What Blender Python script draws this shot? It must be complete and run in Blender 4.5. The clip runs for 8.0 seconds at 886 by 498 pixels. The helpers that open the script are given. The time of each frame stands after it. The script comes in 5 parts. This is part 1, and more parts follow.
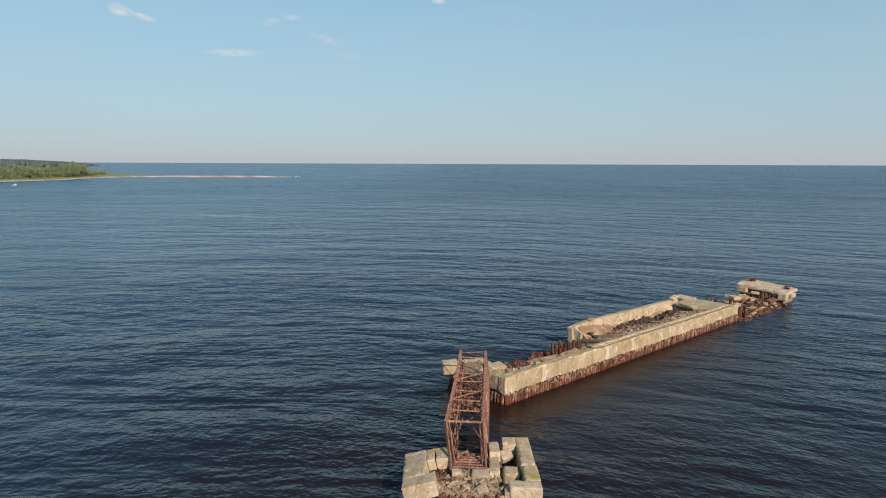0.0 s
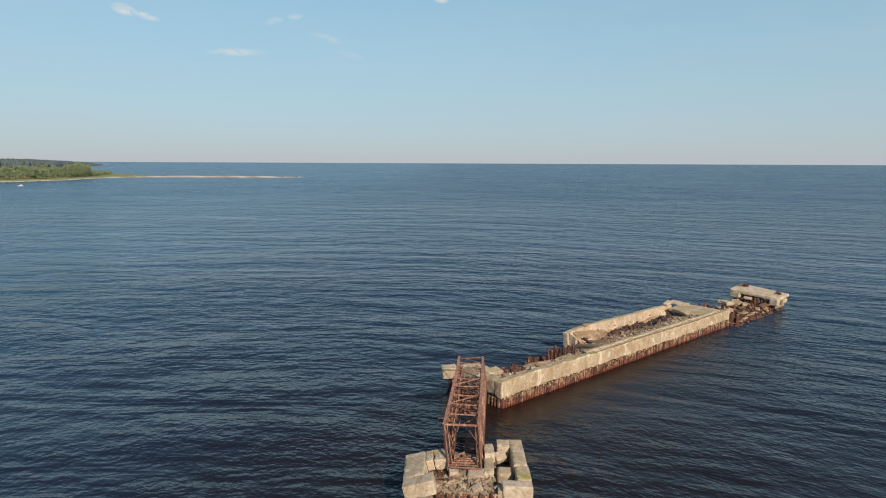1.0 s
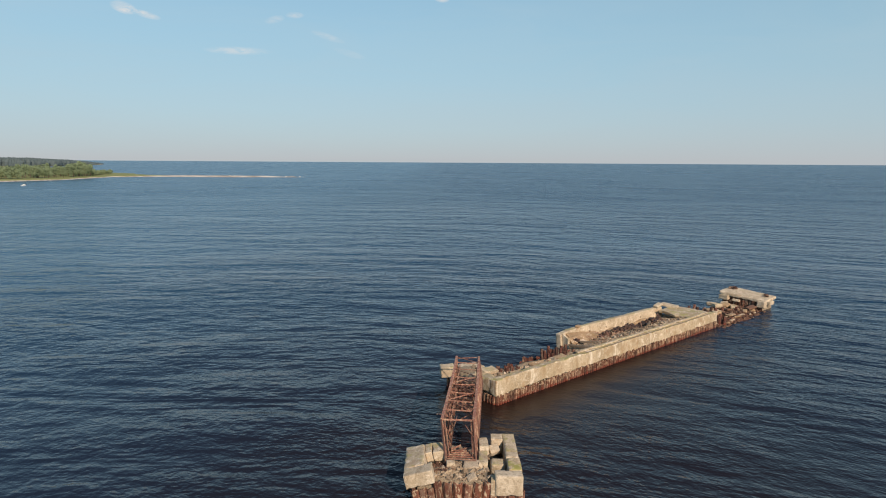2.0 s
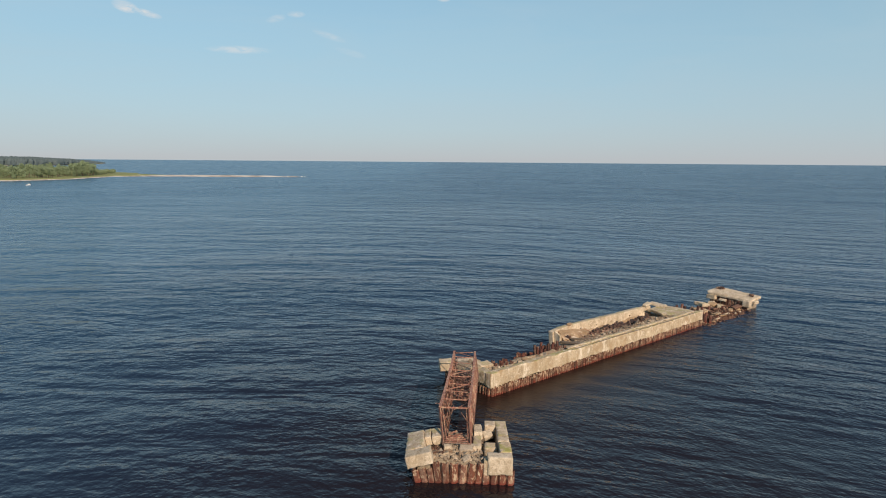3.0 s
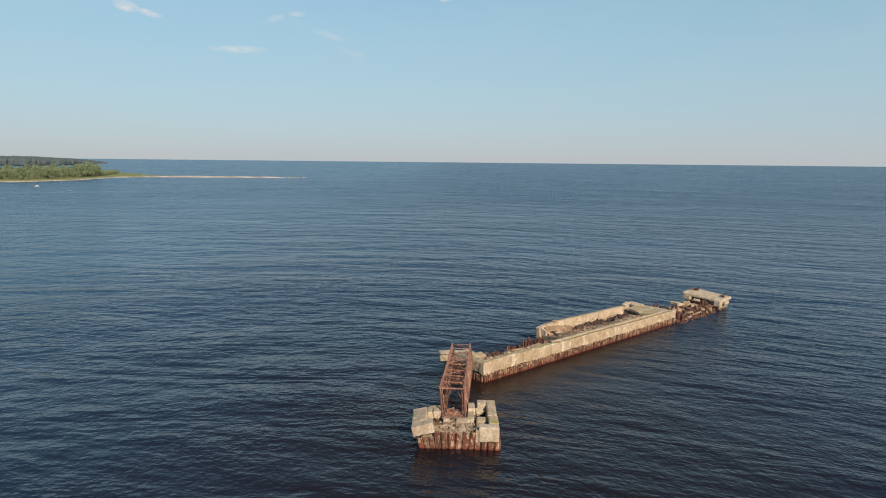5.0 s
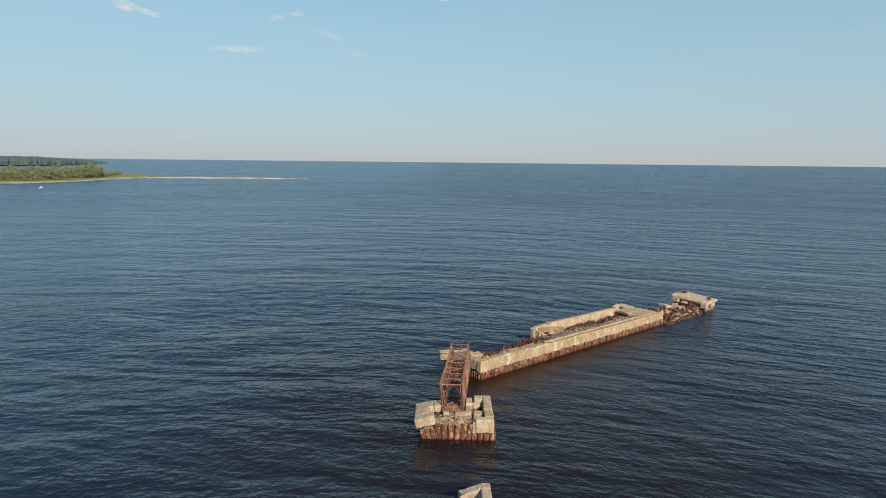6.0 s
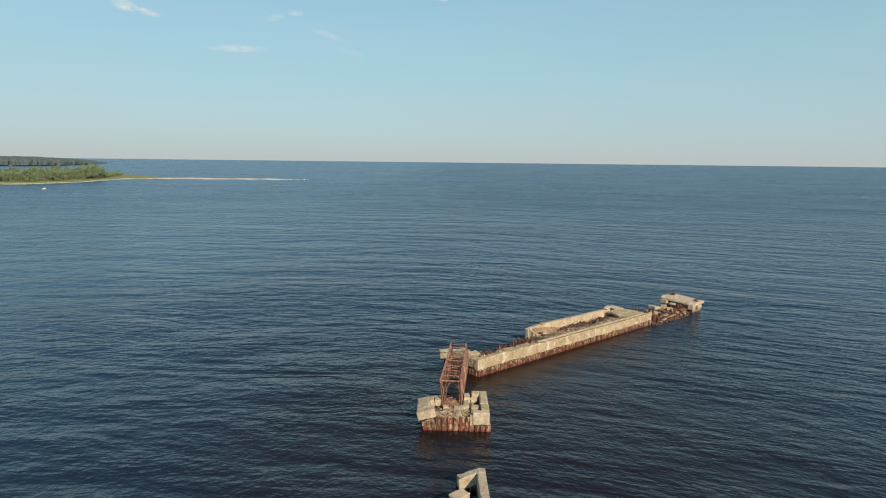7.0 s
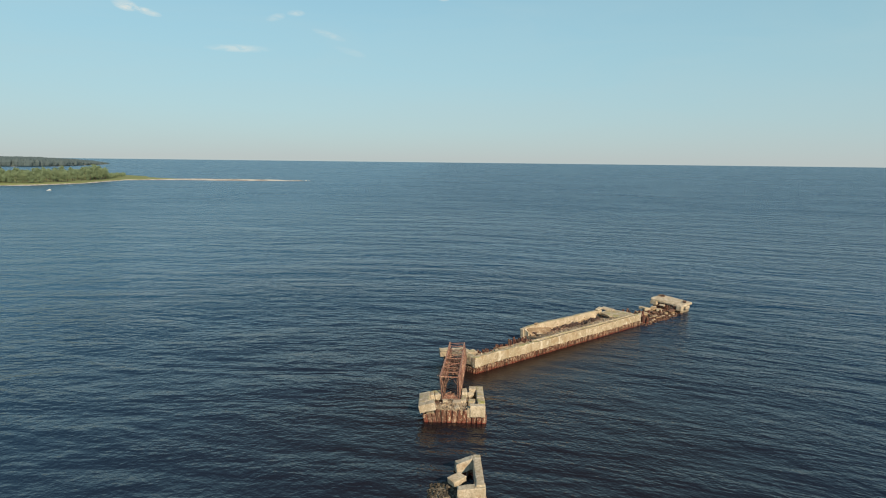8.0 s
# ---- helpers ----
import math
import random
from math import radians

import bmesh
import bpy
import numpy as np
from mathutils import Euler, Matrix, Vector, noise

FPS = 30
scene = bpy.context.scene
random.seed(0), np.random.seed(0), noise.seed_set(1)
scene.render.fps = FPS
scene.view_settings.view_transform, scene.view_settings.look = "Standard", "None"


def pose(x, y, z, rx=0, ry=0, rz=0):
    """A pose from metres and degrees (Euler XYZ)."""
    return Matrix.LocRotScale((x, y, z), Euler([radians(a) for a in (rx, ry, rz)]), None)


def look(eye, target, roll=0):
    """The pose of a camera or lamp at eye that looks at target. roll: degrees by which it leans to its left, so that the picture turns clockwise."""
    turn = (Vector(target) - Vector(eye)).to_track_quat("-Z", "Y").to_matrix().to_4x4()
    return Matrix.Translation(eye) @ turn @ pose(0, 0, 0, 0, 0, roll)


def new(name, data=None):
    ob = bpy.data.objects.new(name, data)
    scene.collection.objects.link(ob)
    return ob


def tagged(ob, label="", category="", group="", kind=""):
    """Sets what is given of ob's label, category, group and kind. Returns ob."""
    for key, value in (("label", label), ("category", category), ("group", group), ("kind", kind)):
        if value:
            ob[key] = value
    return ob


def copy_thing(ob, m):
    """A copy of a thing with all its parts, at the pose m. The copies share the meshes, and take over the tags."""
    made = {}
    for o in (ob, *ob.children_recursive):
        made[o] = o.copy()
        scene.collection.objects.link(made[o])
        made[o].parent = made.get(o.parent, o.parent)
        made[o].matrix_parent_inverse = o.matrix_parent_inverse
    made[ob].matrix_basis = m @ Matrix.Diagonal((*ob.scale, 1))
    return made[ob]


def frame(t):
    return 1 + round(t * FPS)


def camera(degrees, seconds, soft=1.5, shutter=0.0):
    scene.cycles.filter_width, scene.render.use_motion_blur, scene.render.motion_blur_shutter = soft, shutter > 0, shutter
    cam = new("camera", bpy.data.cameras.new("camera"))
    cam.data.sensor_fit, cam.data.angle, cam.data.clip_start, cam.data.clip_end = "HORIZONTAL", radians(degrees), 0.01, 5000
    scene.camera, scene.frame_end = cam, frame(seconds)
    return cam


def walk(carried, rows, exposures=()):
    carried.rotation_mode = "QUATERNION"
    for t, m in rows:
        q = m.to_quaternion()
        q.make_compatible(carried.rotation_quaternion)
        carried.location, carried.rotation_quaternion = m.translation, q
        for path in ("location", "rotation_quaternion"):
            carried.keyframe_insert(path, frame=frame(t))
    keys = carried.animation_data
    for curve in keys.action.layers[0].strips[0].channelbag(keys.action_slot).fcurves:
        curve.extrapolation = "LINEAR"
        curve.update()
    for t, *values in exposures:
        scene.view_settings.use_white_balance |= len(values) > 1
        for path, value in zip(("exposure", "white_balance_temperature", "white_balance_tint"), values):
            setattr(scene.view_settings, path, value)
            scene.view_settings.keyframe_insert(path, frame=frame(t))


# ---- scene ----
# The camera flies backwards and climbs, looking out over the sea.
cam = camera(70.0, 8.0, soft=1.05)
# seconds, x, y, z, pitch, roll, yaw
PATH = [
    (0.0, 0.000, 0.000, 20.015, -7.901, 0.219, 0.005),
    (0.5, 0.125, -1.023, 20.686, -7.936, 0.227, 0.129),
    (1.0, 0.292, -2.526, 21.380, -7.966, 0.246, 0.261),
    (1.5, 0.357, -4.058, 21.987, -8.004, 0.302, 0.257),
    (3.0, 0.650, -10.295, 23.462, -8.100, 0.449, 0.340),
    (3.5, 0.740, -12.870, 23.963, -8.108, 0.491, 0.392),
    (4.0, 0.748, -15.405, 24.461, -8.111, 0.534, 0.390),
    (4.5, 0.714, -17.863, 25.000, -8.109, 0.561, 0.336),
    (6.0, 0.690, -26.041, 27.381, -8.118, 0.616, 0.306),
    (6.5, 0.591, -28.716, 28.179, -8.131, 0.639, 0.203),
    (7.0, 0.617, -31.576, 29.000, -8.137, 0.648, 0.216),
    (7.5, 0.655, -34.567, 29.844, -8.148, 0.649, 0.233),
    (8.0, 0.736, -37.425, 30.631, -8.146, 0.663, 0.260),
]
walk(cam, [(t, pose(x, y, z, 90 + pitch, 0, yaw) @ pose(0, 0, 0, 0, 0, roll)) for t, x, y, z, pitch, roll, yaw in PATH],
     exposures=[(0.0, 0.0, 6500, 11.5), (4.5, 0.02, 6600, 12), (6.0, 0.02, 6600, 9.5), (7.0, 0.05, 6610, 5.5), (8.0, 0.07, 6610, 2.5)])

# ---- world, sun, exposure ----
SUN_AZ, SUN_EL = 153.0, 31.0          # clockwise from +y, above the horizon
sun_way = Vector((math.sin(radians(SUN_AZ)) * math.cos(radians(SUN_EL)),
                  math.cos(radians(SUN_AZ)) * math.cos(radians(SUN_EL)), math.sin(radians(SUN_EL))))

sun = new("sun", bpy.data.lights.new("sun", "SUN"))
sun.data.energy, sun.data.angle, sun.data.color = 4.6, radians(0.6), (1.0, 0.79, 0.58)
sun.matrix_world = look(sun_way * 200, (0, 0, 0))

world = bpy.data.worlds.new("sky")
scene.world = world
world.use_nodes = True


class Nodes:
    """A short way to write node trees."""

    def __init__(self, tree):
        self.tree = tree
        tree.nodes.clear()

    def add(self, kind, ins=None, **props):
        n = self.tree.nodes.new(kind)
        if "operation" in props:
            n.operation = props["operation"]
        if "use_clamp" in props:
            n.use_clamp = props["use_clamp"]
        if "blend" in props:
            n.data_type, n.blend_type = "RGBA", props["blend"]
        for k, v in (ins or {}).items():
            if isinstance(v, bpy.types.NodeSocket):
                self.tree.links.new(v, n.inputs[k])
            else:
                n.inputs[k].default_value = v
        return n

    def math(self, op, a, b=0.0, c=0.0, clamp=False):
        return self.add("ShaderNodeMath", {0: a, 1: b, 2: c}, operation=op, use_clamp=clamp).outputs[0]

    def vmath(self, op, a, b=(0, 0, 0)):
        n = self.add("ShaderNodeVectorMath", {0: a, 1: b}, operation=op)
        return n.outputs["Value"] if op in ("DOT_PRODUCT", "LENGTH", "DISTANCE") else n.outputs[0]

    def noise(self, vec, scale, detail=4.0, rough=0.55, distort=0.0):
        return self.add("ShaderNodeTexNoise", {"Vector": vec, "Scale": scale, "Detail": detail, "Roughness": rough, "Distortion": distort}).outputs[0]

    def ramp(self, fac, *stops):
        n = self.add("ShaderNodeValToRGB", {0: fac})
        el = n.color_ramp.elements
        while len(el) < len(stops):
            el.new(0.5)
        for e, (p, c) in zip(el, stops):
            e.position = p
            e.color = (*c, 1) if isinstance(c, tuple) else (c, c, c, 1)
        return n.outputs[0]

    def mix(self, fac, a, b, blend="MIX"):
        n = self.add("ShaderNodeMix", blend=blend)
        for k, v in ((0, fac), (6, a), (7, b)):
            if isinstance(v, bpy.types.NodeSocket):
                self.tree.links.new(v, n.inputs[k])
            else:
                n.inputs[k].default_value = (*v, 1) if isinstance(v, tuple) and len(v) == 3 else v
        return n.outputs[2]

    def stretch(self, vec, sx, sy, sz, rz=0.0):
        return self.add("ShaderNodeMapping", {"Vector": vec, "Scale": (sx, sy, sz), "Rotation": (0, 0, radians(rz))}).outputs[0]


W = Nodes(world.node_tree)
way = W.add("ShaderNodeTexCoord").outputs["Generated"]
parts_of_way = W.add("ShaderNodeSeparateXYZ", {0: way})
lifted = W.add("ShaderNodeCombineXYZ", {0: parts_of_way.outputs[0], 1: parts_of_way.outputs[1],
                                        2: W.math("MAXIMUM", W.math("MULTIPLY_ADD", parts_of_way.outputs[2], 0.96, 0.05), 0.03)}).outputs[0]
sky = W.add("ShaderNodeTexSky")
sky.sky_type, sky.sun_disc, sky.sun_elevation, sky.sun_rotation = "NISHITA", False, radians(SUN_EL), radians(SUN_AZ)
sky.altitude, sky.air_density, sky.dust_density, sky.ozone_density = 20.0, 1.0, 0.35, 0.25
W.tree.links.new(lifted, sky.inputs[0])
# sea haze pales the lowest sky
thick_air = W.math("POWER", 2.718, W.math("MULTIPLY", W.math("MAXIMUM", parts_of_way.outputs[2], 0.0), -10.0))
# a thin even veil of high haze over the lower half of the sky
veil = W.add("ShaderNodeMapRange", {0: parts_of_way.outputs[2], 1: 0.15, 2: 0.6, 3: 0.62, 4: 0.0}).outputs[0]
colour = W.mix(veil, W.mix(1.0, sky.outputs[0], (0.92, 1.20, 1.25), "MULTIPLY"), (3.55, 6.05, 7.15))
# faint streaks of thin high cloud all over it
cirrus = W.noise(W.stretch(way, 1.3, 1.3, 8.0), 2.4, 6.0, 0.6, 0.8)
colour = W.mix(W.ramp(cirrus, (0.40, 0.0), (0.70, 0.17)), colour, (4.7, 6.15, 6.85))
colour = W.mix(W.math("MULTIPLY", thick_air, 0.9), colour, (4.87, 5.02, 5.24))
# A few thin fair-weather clouds, low over the sea.
soft_noise = W.noise(W.stretch(way, 1, 1, 3.0), 34.0, 8.0, 0.66, 0.6)
for (cx, cy, cz), wide, high, slope, thick in (
        ((-0.433, 0.880, 0.1990), 0.018, 0.0085, -0.22, 1.0),
        ((-0.409, 0.892, 0.1925), 0.020, 0.0050, -0.20, 0.80),
        ((-0.301, 0.941, 0.1535), 0.050, 0.0060, 0.02, 0.50),
        ((-0.249, 0.948, 0.1985), 0.016, 0.0060, 0.25, 0.32),
        ((-0.221, 0.953, 0.2055), 0.014, 0.0050, 0.05, 0.38),
        ((-0.176, 0.967, 0.1780), 0.028, 0.0055, -0.28, 0.28),
        ((-0.146, 0.977, 0.1560), 0.026, 0.0060, -0.25, 0.16),
        ((-0.009, 0.9725, 0.2345), 0.013, 0.0060, -0.10, 0.75)):
    centre = Vector((cx, cy, cz)).normalized()
    right = centre.cross(Vector((0, 0, 1))).normalized()
    upward = right.cross(centre)
    along, across = right + upward * slope, upward - right * slope
    off = W.vmath("SUBTRACT", way, tuple(centre))
    a = W.math("DIVIDE", W.vmath("DOT_PRODUCT", off, tuple(along)), wide)
    b = W.math("DIVIDE", W.vmath("DOT_PRODUCT", off, tuple(across)), high)
    r2 = W.math("ADD", W.math("MULTIPLY", a, a), W.math("MULTIPLY", b, b))
    body = W.math("SUBTRACT", 1.0, r2, clamp=True)
    body = W.math("MULTIPLY", W.math("MULTIPLY", body, W.math("MULTIPLY_ADD", soft_noise, 4.4, -1.5, clamp=True)), thick, clamp=True)
    colour = W.mix(body, colour, (7.6, 7.5, 7.3))
back = W.add("ShaderNodeBackground", {0: colour, 1: 0.098})
W.add("ShaderNodeOutputWorld", {0: back.outputs[0]})


# ---- materials ----
def material(name):
    m = bpy.data.materials.new(name)
    m.use_nodes = True
    n = Nodes(m.node_tree)
    pos = n.add("ShaderNodeNewGeometry").outputs["Position"]
    return m, n, pos


def finish(n, colour, rough, height=None, depth=0.02, strength=1.0, metal=0.0, **more):
    ins = {"Base Color": colour, "Roughness": rough, "Metallic": metal}
    ins.update({k.replace("_", " "): v for k, v in more.items()})
    if height is not None:
        ins["Normal"] = n.add("ShaderNodeBump", {"Strength": strength, "Distance": depth, "Height": height}).outputs[0]
    b = n.add("ShaderNodeBsdfPrincipled", ins)
    n.add("ShaderNodeOutputMaterial", {0: b.outputs[0]})


def make_concrete(name, light, dark, moss=0.0, patchy=0.0):
    m, n, p = material(name)
    rnd = n.add("ShaderNodeObjectInfo").outputs["Random"]
    big = n.noise(p, 0.55, 5, 0.6, 0.4)
    fine = n.noise(p, 9.0, 6, 0.7)
    c = n.mix(n.ramp(big, (0.36, 0.0), (0.66, 1.0)), dark, light)
    # rain streaks run down the faces
    streak = n.noise(n.stretch(p, 1.6, 1.6, 0.45), 1.3, 5, 0.7, 0.5)
    c = n.mix(n.ramp(streak, (0.50, 0.0), (0.74, 0.55)), c, (0.19, 0.135, 0.08))
    # fresh pale spalls with a shape of their own
    pale = n.noise(n.stretch(p, 1, 1, 1.5), 1.5, 5, 0.65, 1.2)
    c = n.mix(n.ramp(pale, (0.56, 0.0), (0.64, 0.65)), c, (0.82, 0.72, 0.59))
    grime = n.noise(p, 1.6, 5, 0.7, 1.2)
    c = n.mix(n.ramp(grime, (0.52, 0.0), (0.64, 0.6)), c, (0.23, 0.17, 0.10))
    if patchy:
        # broad brown runs, and skins of lime where the face has flaked
        runs = n.noise(n.stretch(p, 1.0, 1.0, 0.55), 0.62, 5, 0.62, 0.9)
        c = n.mix(n.ramp(runs, (0.54, 0.0), (0.64, 0.75 * patchy)), c, (0.36, 0.25, 0.135))
        c = n.mix(n.ramp(runs, (0.36, 0.85 * patchy), (0.43, 0.0)), c, (0.80, 0.71, 0.57))
    rusty = n.noise(p, 0.9, 4, 0.7)
    c = n.mix(n.ramp(rusty, (0.56, 0.0), (0.72, 0.6)), c, (0.34, 0.18, 0.075))
    spots = n.ramp(fine, (0.34, 0.74), (0.56, 1.02))
    c = n.mix(1.0, c, spots, "MULTIPLY")
    if moss:
        up = n.add("ShaderNodeSeparateXYZ", {0: n.add("ShaderNodeNewGeometry").outputs["Normal"]}).outputs[2]
        grow = n.math("MULTIPLY", n.ramp(n.noise(p, 1.1, 5, 0.7), (0.54 - 0.08 * moss, 0.0), (0.63 - 0.08 * moss, moss)), n.ramp(up, (0.5, 0.0), (0.9, 1.0)))
        c = n.mix(grow, c, (0.30, 0.28, 0.07))
    c = n.mix(n.math("MULTIPLY", rnd, 0.22), c, (0.30, 0.25, 0.18))
    h = n.math("ADD", n.math("MULTIPLY", fine, 0.6), n.noise(p, 3.0, 5, 0.65))
    finish(n, c, 0.92, h, 0.05, 0.8)
    return m


CONCRETE = make_concrete("weathered_concrete", (0.63, 0.525, 0.385), (0.43, 0.34, 0.235), 0.5)
MOSSY_CONCRETE = make_concrete("lichen_covered_concrete", (0.64, 0.53, 0.37), (0.45, 0.345, 0.22), 0.95)
STAINED_CONCRETE = make_concrete("rust_stained_concrete", (0.46, 0.32, 0.19), (0.30, 0.19, 0.105), 0.1)
RIM_CONCRETE = make_concrete("patchy_rim_concrete", (0.60, 0.495, 0.35), (0.42, 0.33, 0.215), 0.75, 1.0)
PALE_CONCRETE = make_concrete("pale_concrete", (0.66, 0.565, 0.435), (0.49, 0.40, 0.285), 0.2)


def make_rust(name, a, b, c_dark, flake=0.5, bare=0.545, crust=(0.55, 0.42, 0.29)):
    m, n, p = material(name)
    rnd = n.add("ShaderNodeObjectInfo").outputs["Random"]
    big = n.noise(n.stretch(p, 1, 1, 0.6), 1.4, 5, 0.65)
    fine = n.noise(p, 14.0, 5, 0.7)
    c = n.mix(n.ramp(big, (0.35, 0.0), (0.68, 1.0)), a, b)
    c = n.mix(n.ramp(fine, (0.40, 0.75), (0.62, 0.0)), c, c_dark)
    # flaked pale scale and lime runs
    scale = n.noise(n.stretch(p, 1.7, 1.7, 0.8), 2.6, 4, 0.65, 0.6)
    c = n.mix(n.ramp(scale, (bare, 0.0), (bare + 0.06, flake)), c, crust)
    # salt-wet band, bright ochre and dark weed close to the water
    z = n.add("ShaderNodeSeparateXYZ", {0: p}).outputs[2]
    line = n.math("ADD", z, n.math("MULTIPLY", n.math("SUBTRACT", n.noise(p, 2.4, 4), 0.5), 0.5))
    c = n.mix(n.ramp(line, (0.05, 0.95), (0.36, 0.0)), c, (0.18, 0.034, 0.020))
    c = n.mix(n.ramp(rnd, (0.0, 0.8), (0.35, 0.25), (0.7, 0.0)), c, c_dark)
    lime = n.ramp(n.math("FRACT", n.math("MULTIPLY", rnd, 7.3)), (0.55, 0.0), (0.8, 0.35))
    c = n.mix(n.math("MULTIPLY", lime, n.ramp(n.noise(p, 2.2, 4, 0.7), (0.45, 0.0), (0.6, 1.0))), c, (0.50, 0.37, 0.27))
    finish(n, c, 0.85, n.math("ADD", fine, big), 0.03, 0.7)
    return m


RUST = make_rust("rusty_sheet_steel", (0.30, 0.110, 0.064), (0.165, 0.064, 0.042), (0.05, 0.025, 0.019), 0.85)
FLAKED_RUST = make_rust("flaked_sheet_steel", (0.30, 0.105, 0.058), (0.17, 0.060, 0.038), (0.05, 0.022, 0.016), 0.85, 0.53)
CRUSTED_RUST = make_rust("crusted_sheet_steel", (0.255, 0.100, 0.058), (0.130, 0.052, 0.033), (0.035, 0.017, 0.012), 0.9, 0.505, (0.45, 0.305, 0.20))
DARK_RUST = make_rust("dark_rusty_steel", (0.19, 0.056, 0.040), (0.10, 0.035, 0.027), (0.035, 0.018, 0.015), 0.3)
TRUSS_RUST = make_rust("rusty_truss_steel", (0.46, 0.215, 0.156), (0.34, 0.152, 0.110), (0.11, 0.054, 0.040), 0.62, 0.52)


def make_stone(name, *tones):
    m, n, p = material(name)
    isl = n.add("ShaderNodeNewGeometry").outputs["Random Per Island"]
    c = n.ramp(isl, *[(i / max(1, len(tones) - 1), t) for i, t in enumerate(tones)])
    fine = n.noise(p, 7.0, 5, 0.7)
    c = n.mix(1.0, c, n.ramp(fine, (0.3, 0.55), (0.65, 1.1)), "MULTIPLY")
    finish(n, c, 0.93, fine, 0.04, 0.8)
    return m


RUBBLE = make_stone("broken_concrete_rubble", (0.48, 0.38, 0.27), (0.25, 0.18, 0.12), (0.58, 0.48, 0.36), (0.20, 0.125, 0.08), (0.42, 0.33, 0.23), (0.13, 0.10, 0.07))
DARK_STONE = make_stone("dark_tarry_rubble", (0.066, 0.052, 0.052), (0.13, 0.070, 0.050), (0.048, 0.042, 0.046), (0.18, 0.10, 0.070))
RED_STONE = make_stone("rust_stained_rubble", (0.14, 0.062, 0.040), (0.05, 0.026, 0.019), (0.22, 0.120, 0.080), (0.07, 0.034, 0.024), (0.32, 0.21, 0.145), (0.06, 0.030, 0.022))
MAROON_FILL = make_stone("rust_soaked_core", (0.10, 0.045, 0.030), (0.14, 0.065, 0.04))
WET_STONE = make_stone("dark_wet_stones", (0.075, 0.058, 0.042), (0.04, 0.034, 0.026), (0.12, 0.095, 0.065), (0.05, 0.045, 0.028), (0.26, 0.21, 0.15))
BOULDER = make_stone("pale_boulders", (0.62, 0.58, 0.52), (0.45, 0.41, 0.36), (0.7, 0.67, 0.6))

m, n, p = material("grey_timber")
grain = n.noise(n.stretch(n.add("ShaderNodeTexCoord").outputs["Object"], 1, 14, 14), 2.0, 5, 0.6)
finish(n, n.mix(grain, (0.075, 0.055, 0.040), (0.24, 0.19, 0.14)), 0.9, grain, 0.02, 0.6)
TIMBER = m

m, n, p = material("gravel_fill")
g1, g2 = n.noise(p, 6.0, 6, 0.75), n.noise(p, 0.8, 4, 0.6)
finish(n, n.mix(1.0, n.mix(g2, (0.27, 0.21, 0.145), (0.45, 0.37, 0.27)), n.ramp(g1, (0.3, 0.3), (0.65, 1.15)), "MULTIPLY"), 0.95, g1, 0.12, 1.0)
FILL = m

# The sea: dark tea-brown water whose ripples tilt its mirror.
m, n, p = material("sea_water")
s = n.add("ShaderNodeSeparateXYZ", {0: p})
shifted = n.math("ADD", s.outputs[0], -8.0)
bend = n.math("MULTIPLY", n.math("ADD", shifted, n.math("SQRT", n.math("MULTIPLY_ADD", shifted, shifted, 500.0))), 0.2)
q = n.add("ShaderNodeCombineXYZ", {0: s.outputs[0], 1: n.math("ADD", s.outputs[1], bend), 2: 0.0}).outputs[0]
gust = n.noise(n.stretch(q, 0.4, 1, 1, 6), 0.03, 5, 0.65, 0.8)
band = n.noise(n.stretch(q, 0.30, 1, 1, 3), 0.09, 4, 0.6, 0.6)


def ripples(length, slope, turn, long, seed, detail=1.5):
    """Wavelets about length metres apart with that mean slope, their crests turned by degrees and 1 / long times as long as they are apart."""
    v = n.add("ShaderNodeVectorMath", {0: q, 1: (seed, seed * 1.7, 0)}, operation="ADD").outputs[0]
    v = n.stretch(n.stretch(v, 1, 1, 1, turn), long, 1, 1)
    return n.math("MULTIPLY", n.noise(v, 1.0 / length, detail, 0.5, 0.3), slope * length * 2.2)


# the lee of the long pier: calmer water, pier's brown reflection painted in
rel = n.vmath("SUBTRACT", p, (5.14, 50.10, 0.0))
along_pier = n.vmath("DOT_PRODUCT", rel, (0.749, 0.663, 0.0))
off_pier = n.math("ADD", n.vmath("DOT_PRODUCT", rel, (0.663, -0.749, 0.0)), n.math("MULTIPLY_ADD", gust, 6.0, -3.0))
lee = n.add("ShaderNodeMapRange", {0: off_pier, 1: 1.0, 2: 17.0, 3: 1.0, 4: 0.0}).outputs[0]
lee = n.math("MULTIPLY", lee, n.add("ShaderNodeMapRange", {0: off_pier, 1: -8.0, 2: -5.0, 3: 0.0, 4: 1.0}).outputs[0])
lee = n.math("MULTIPLY", lee, n.add("ShaderNodeMapRange", {0: along_pier, 1: -9.0, 2: 0.0, 3: 0.0, 4: 1.0}).outputs[0])
lee = n.math("MULTIPLY", lee, n.add("ShaderNodeMapRange", {0: along_pier, 1: 22.0, 2: 46.0, 3: 1.0, 4: 0.0}).outputs[0])
calm = n.add("ShaderNodeMapRange", {0: off_pier, 1: 10.0, 2: 75.0, 3: 1.0, 4: 0.0}).outputs[0]
calm = n.math("MULTIPLY", calm, n.add("ShaderNodeMapRange", {0: off_pier, 1: -8.0, 2: -5.0, 3: 0.0, 4: 1.0}).outputs[0])
for low, high, fade in ((-60.0, -25.0, (0.0, 1.0)), (30.0, 75.0, (1.0, 0.0))):
    calm = n.math("MULTIPLY", calm, n.add("ShaderNodeMapRange", {0: along_pier, 1: low, 2: high, 3: fade[0], 4: fade[1]}).outputs[0])
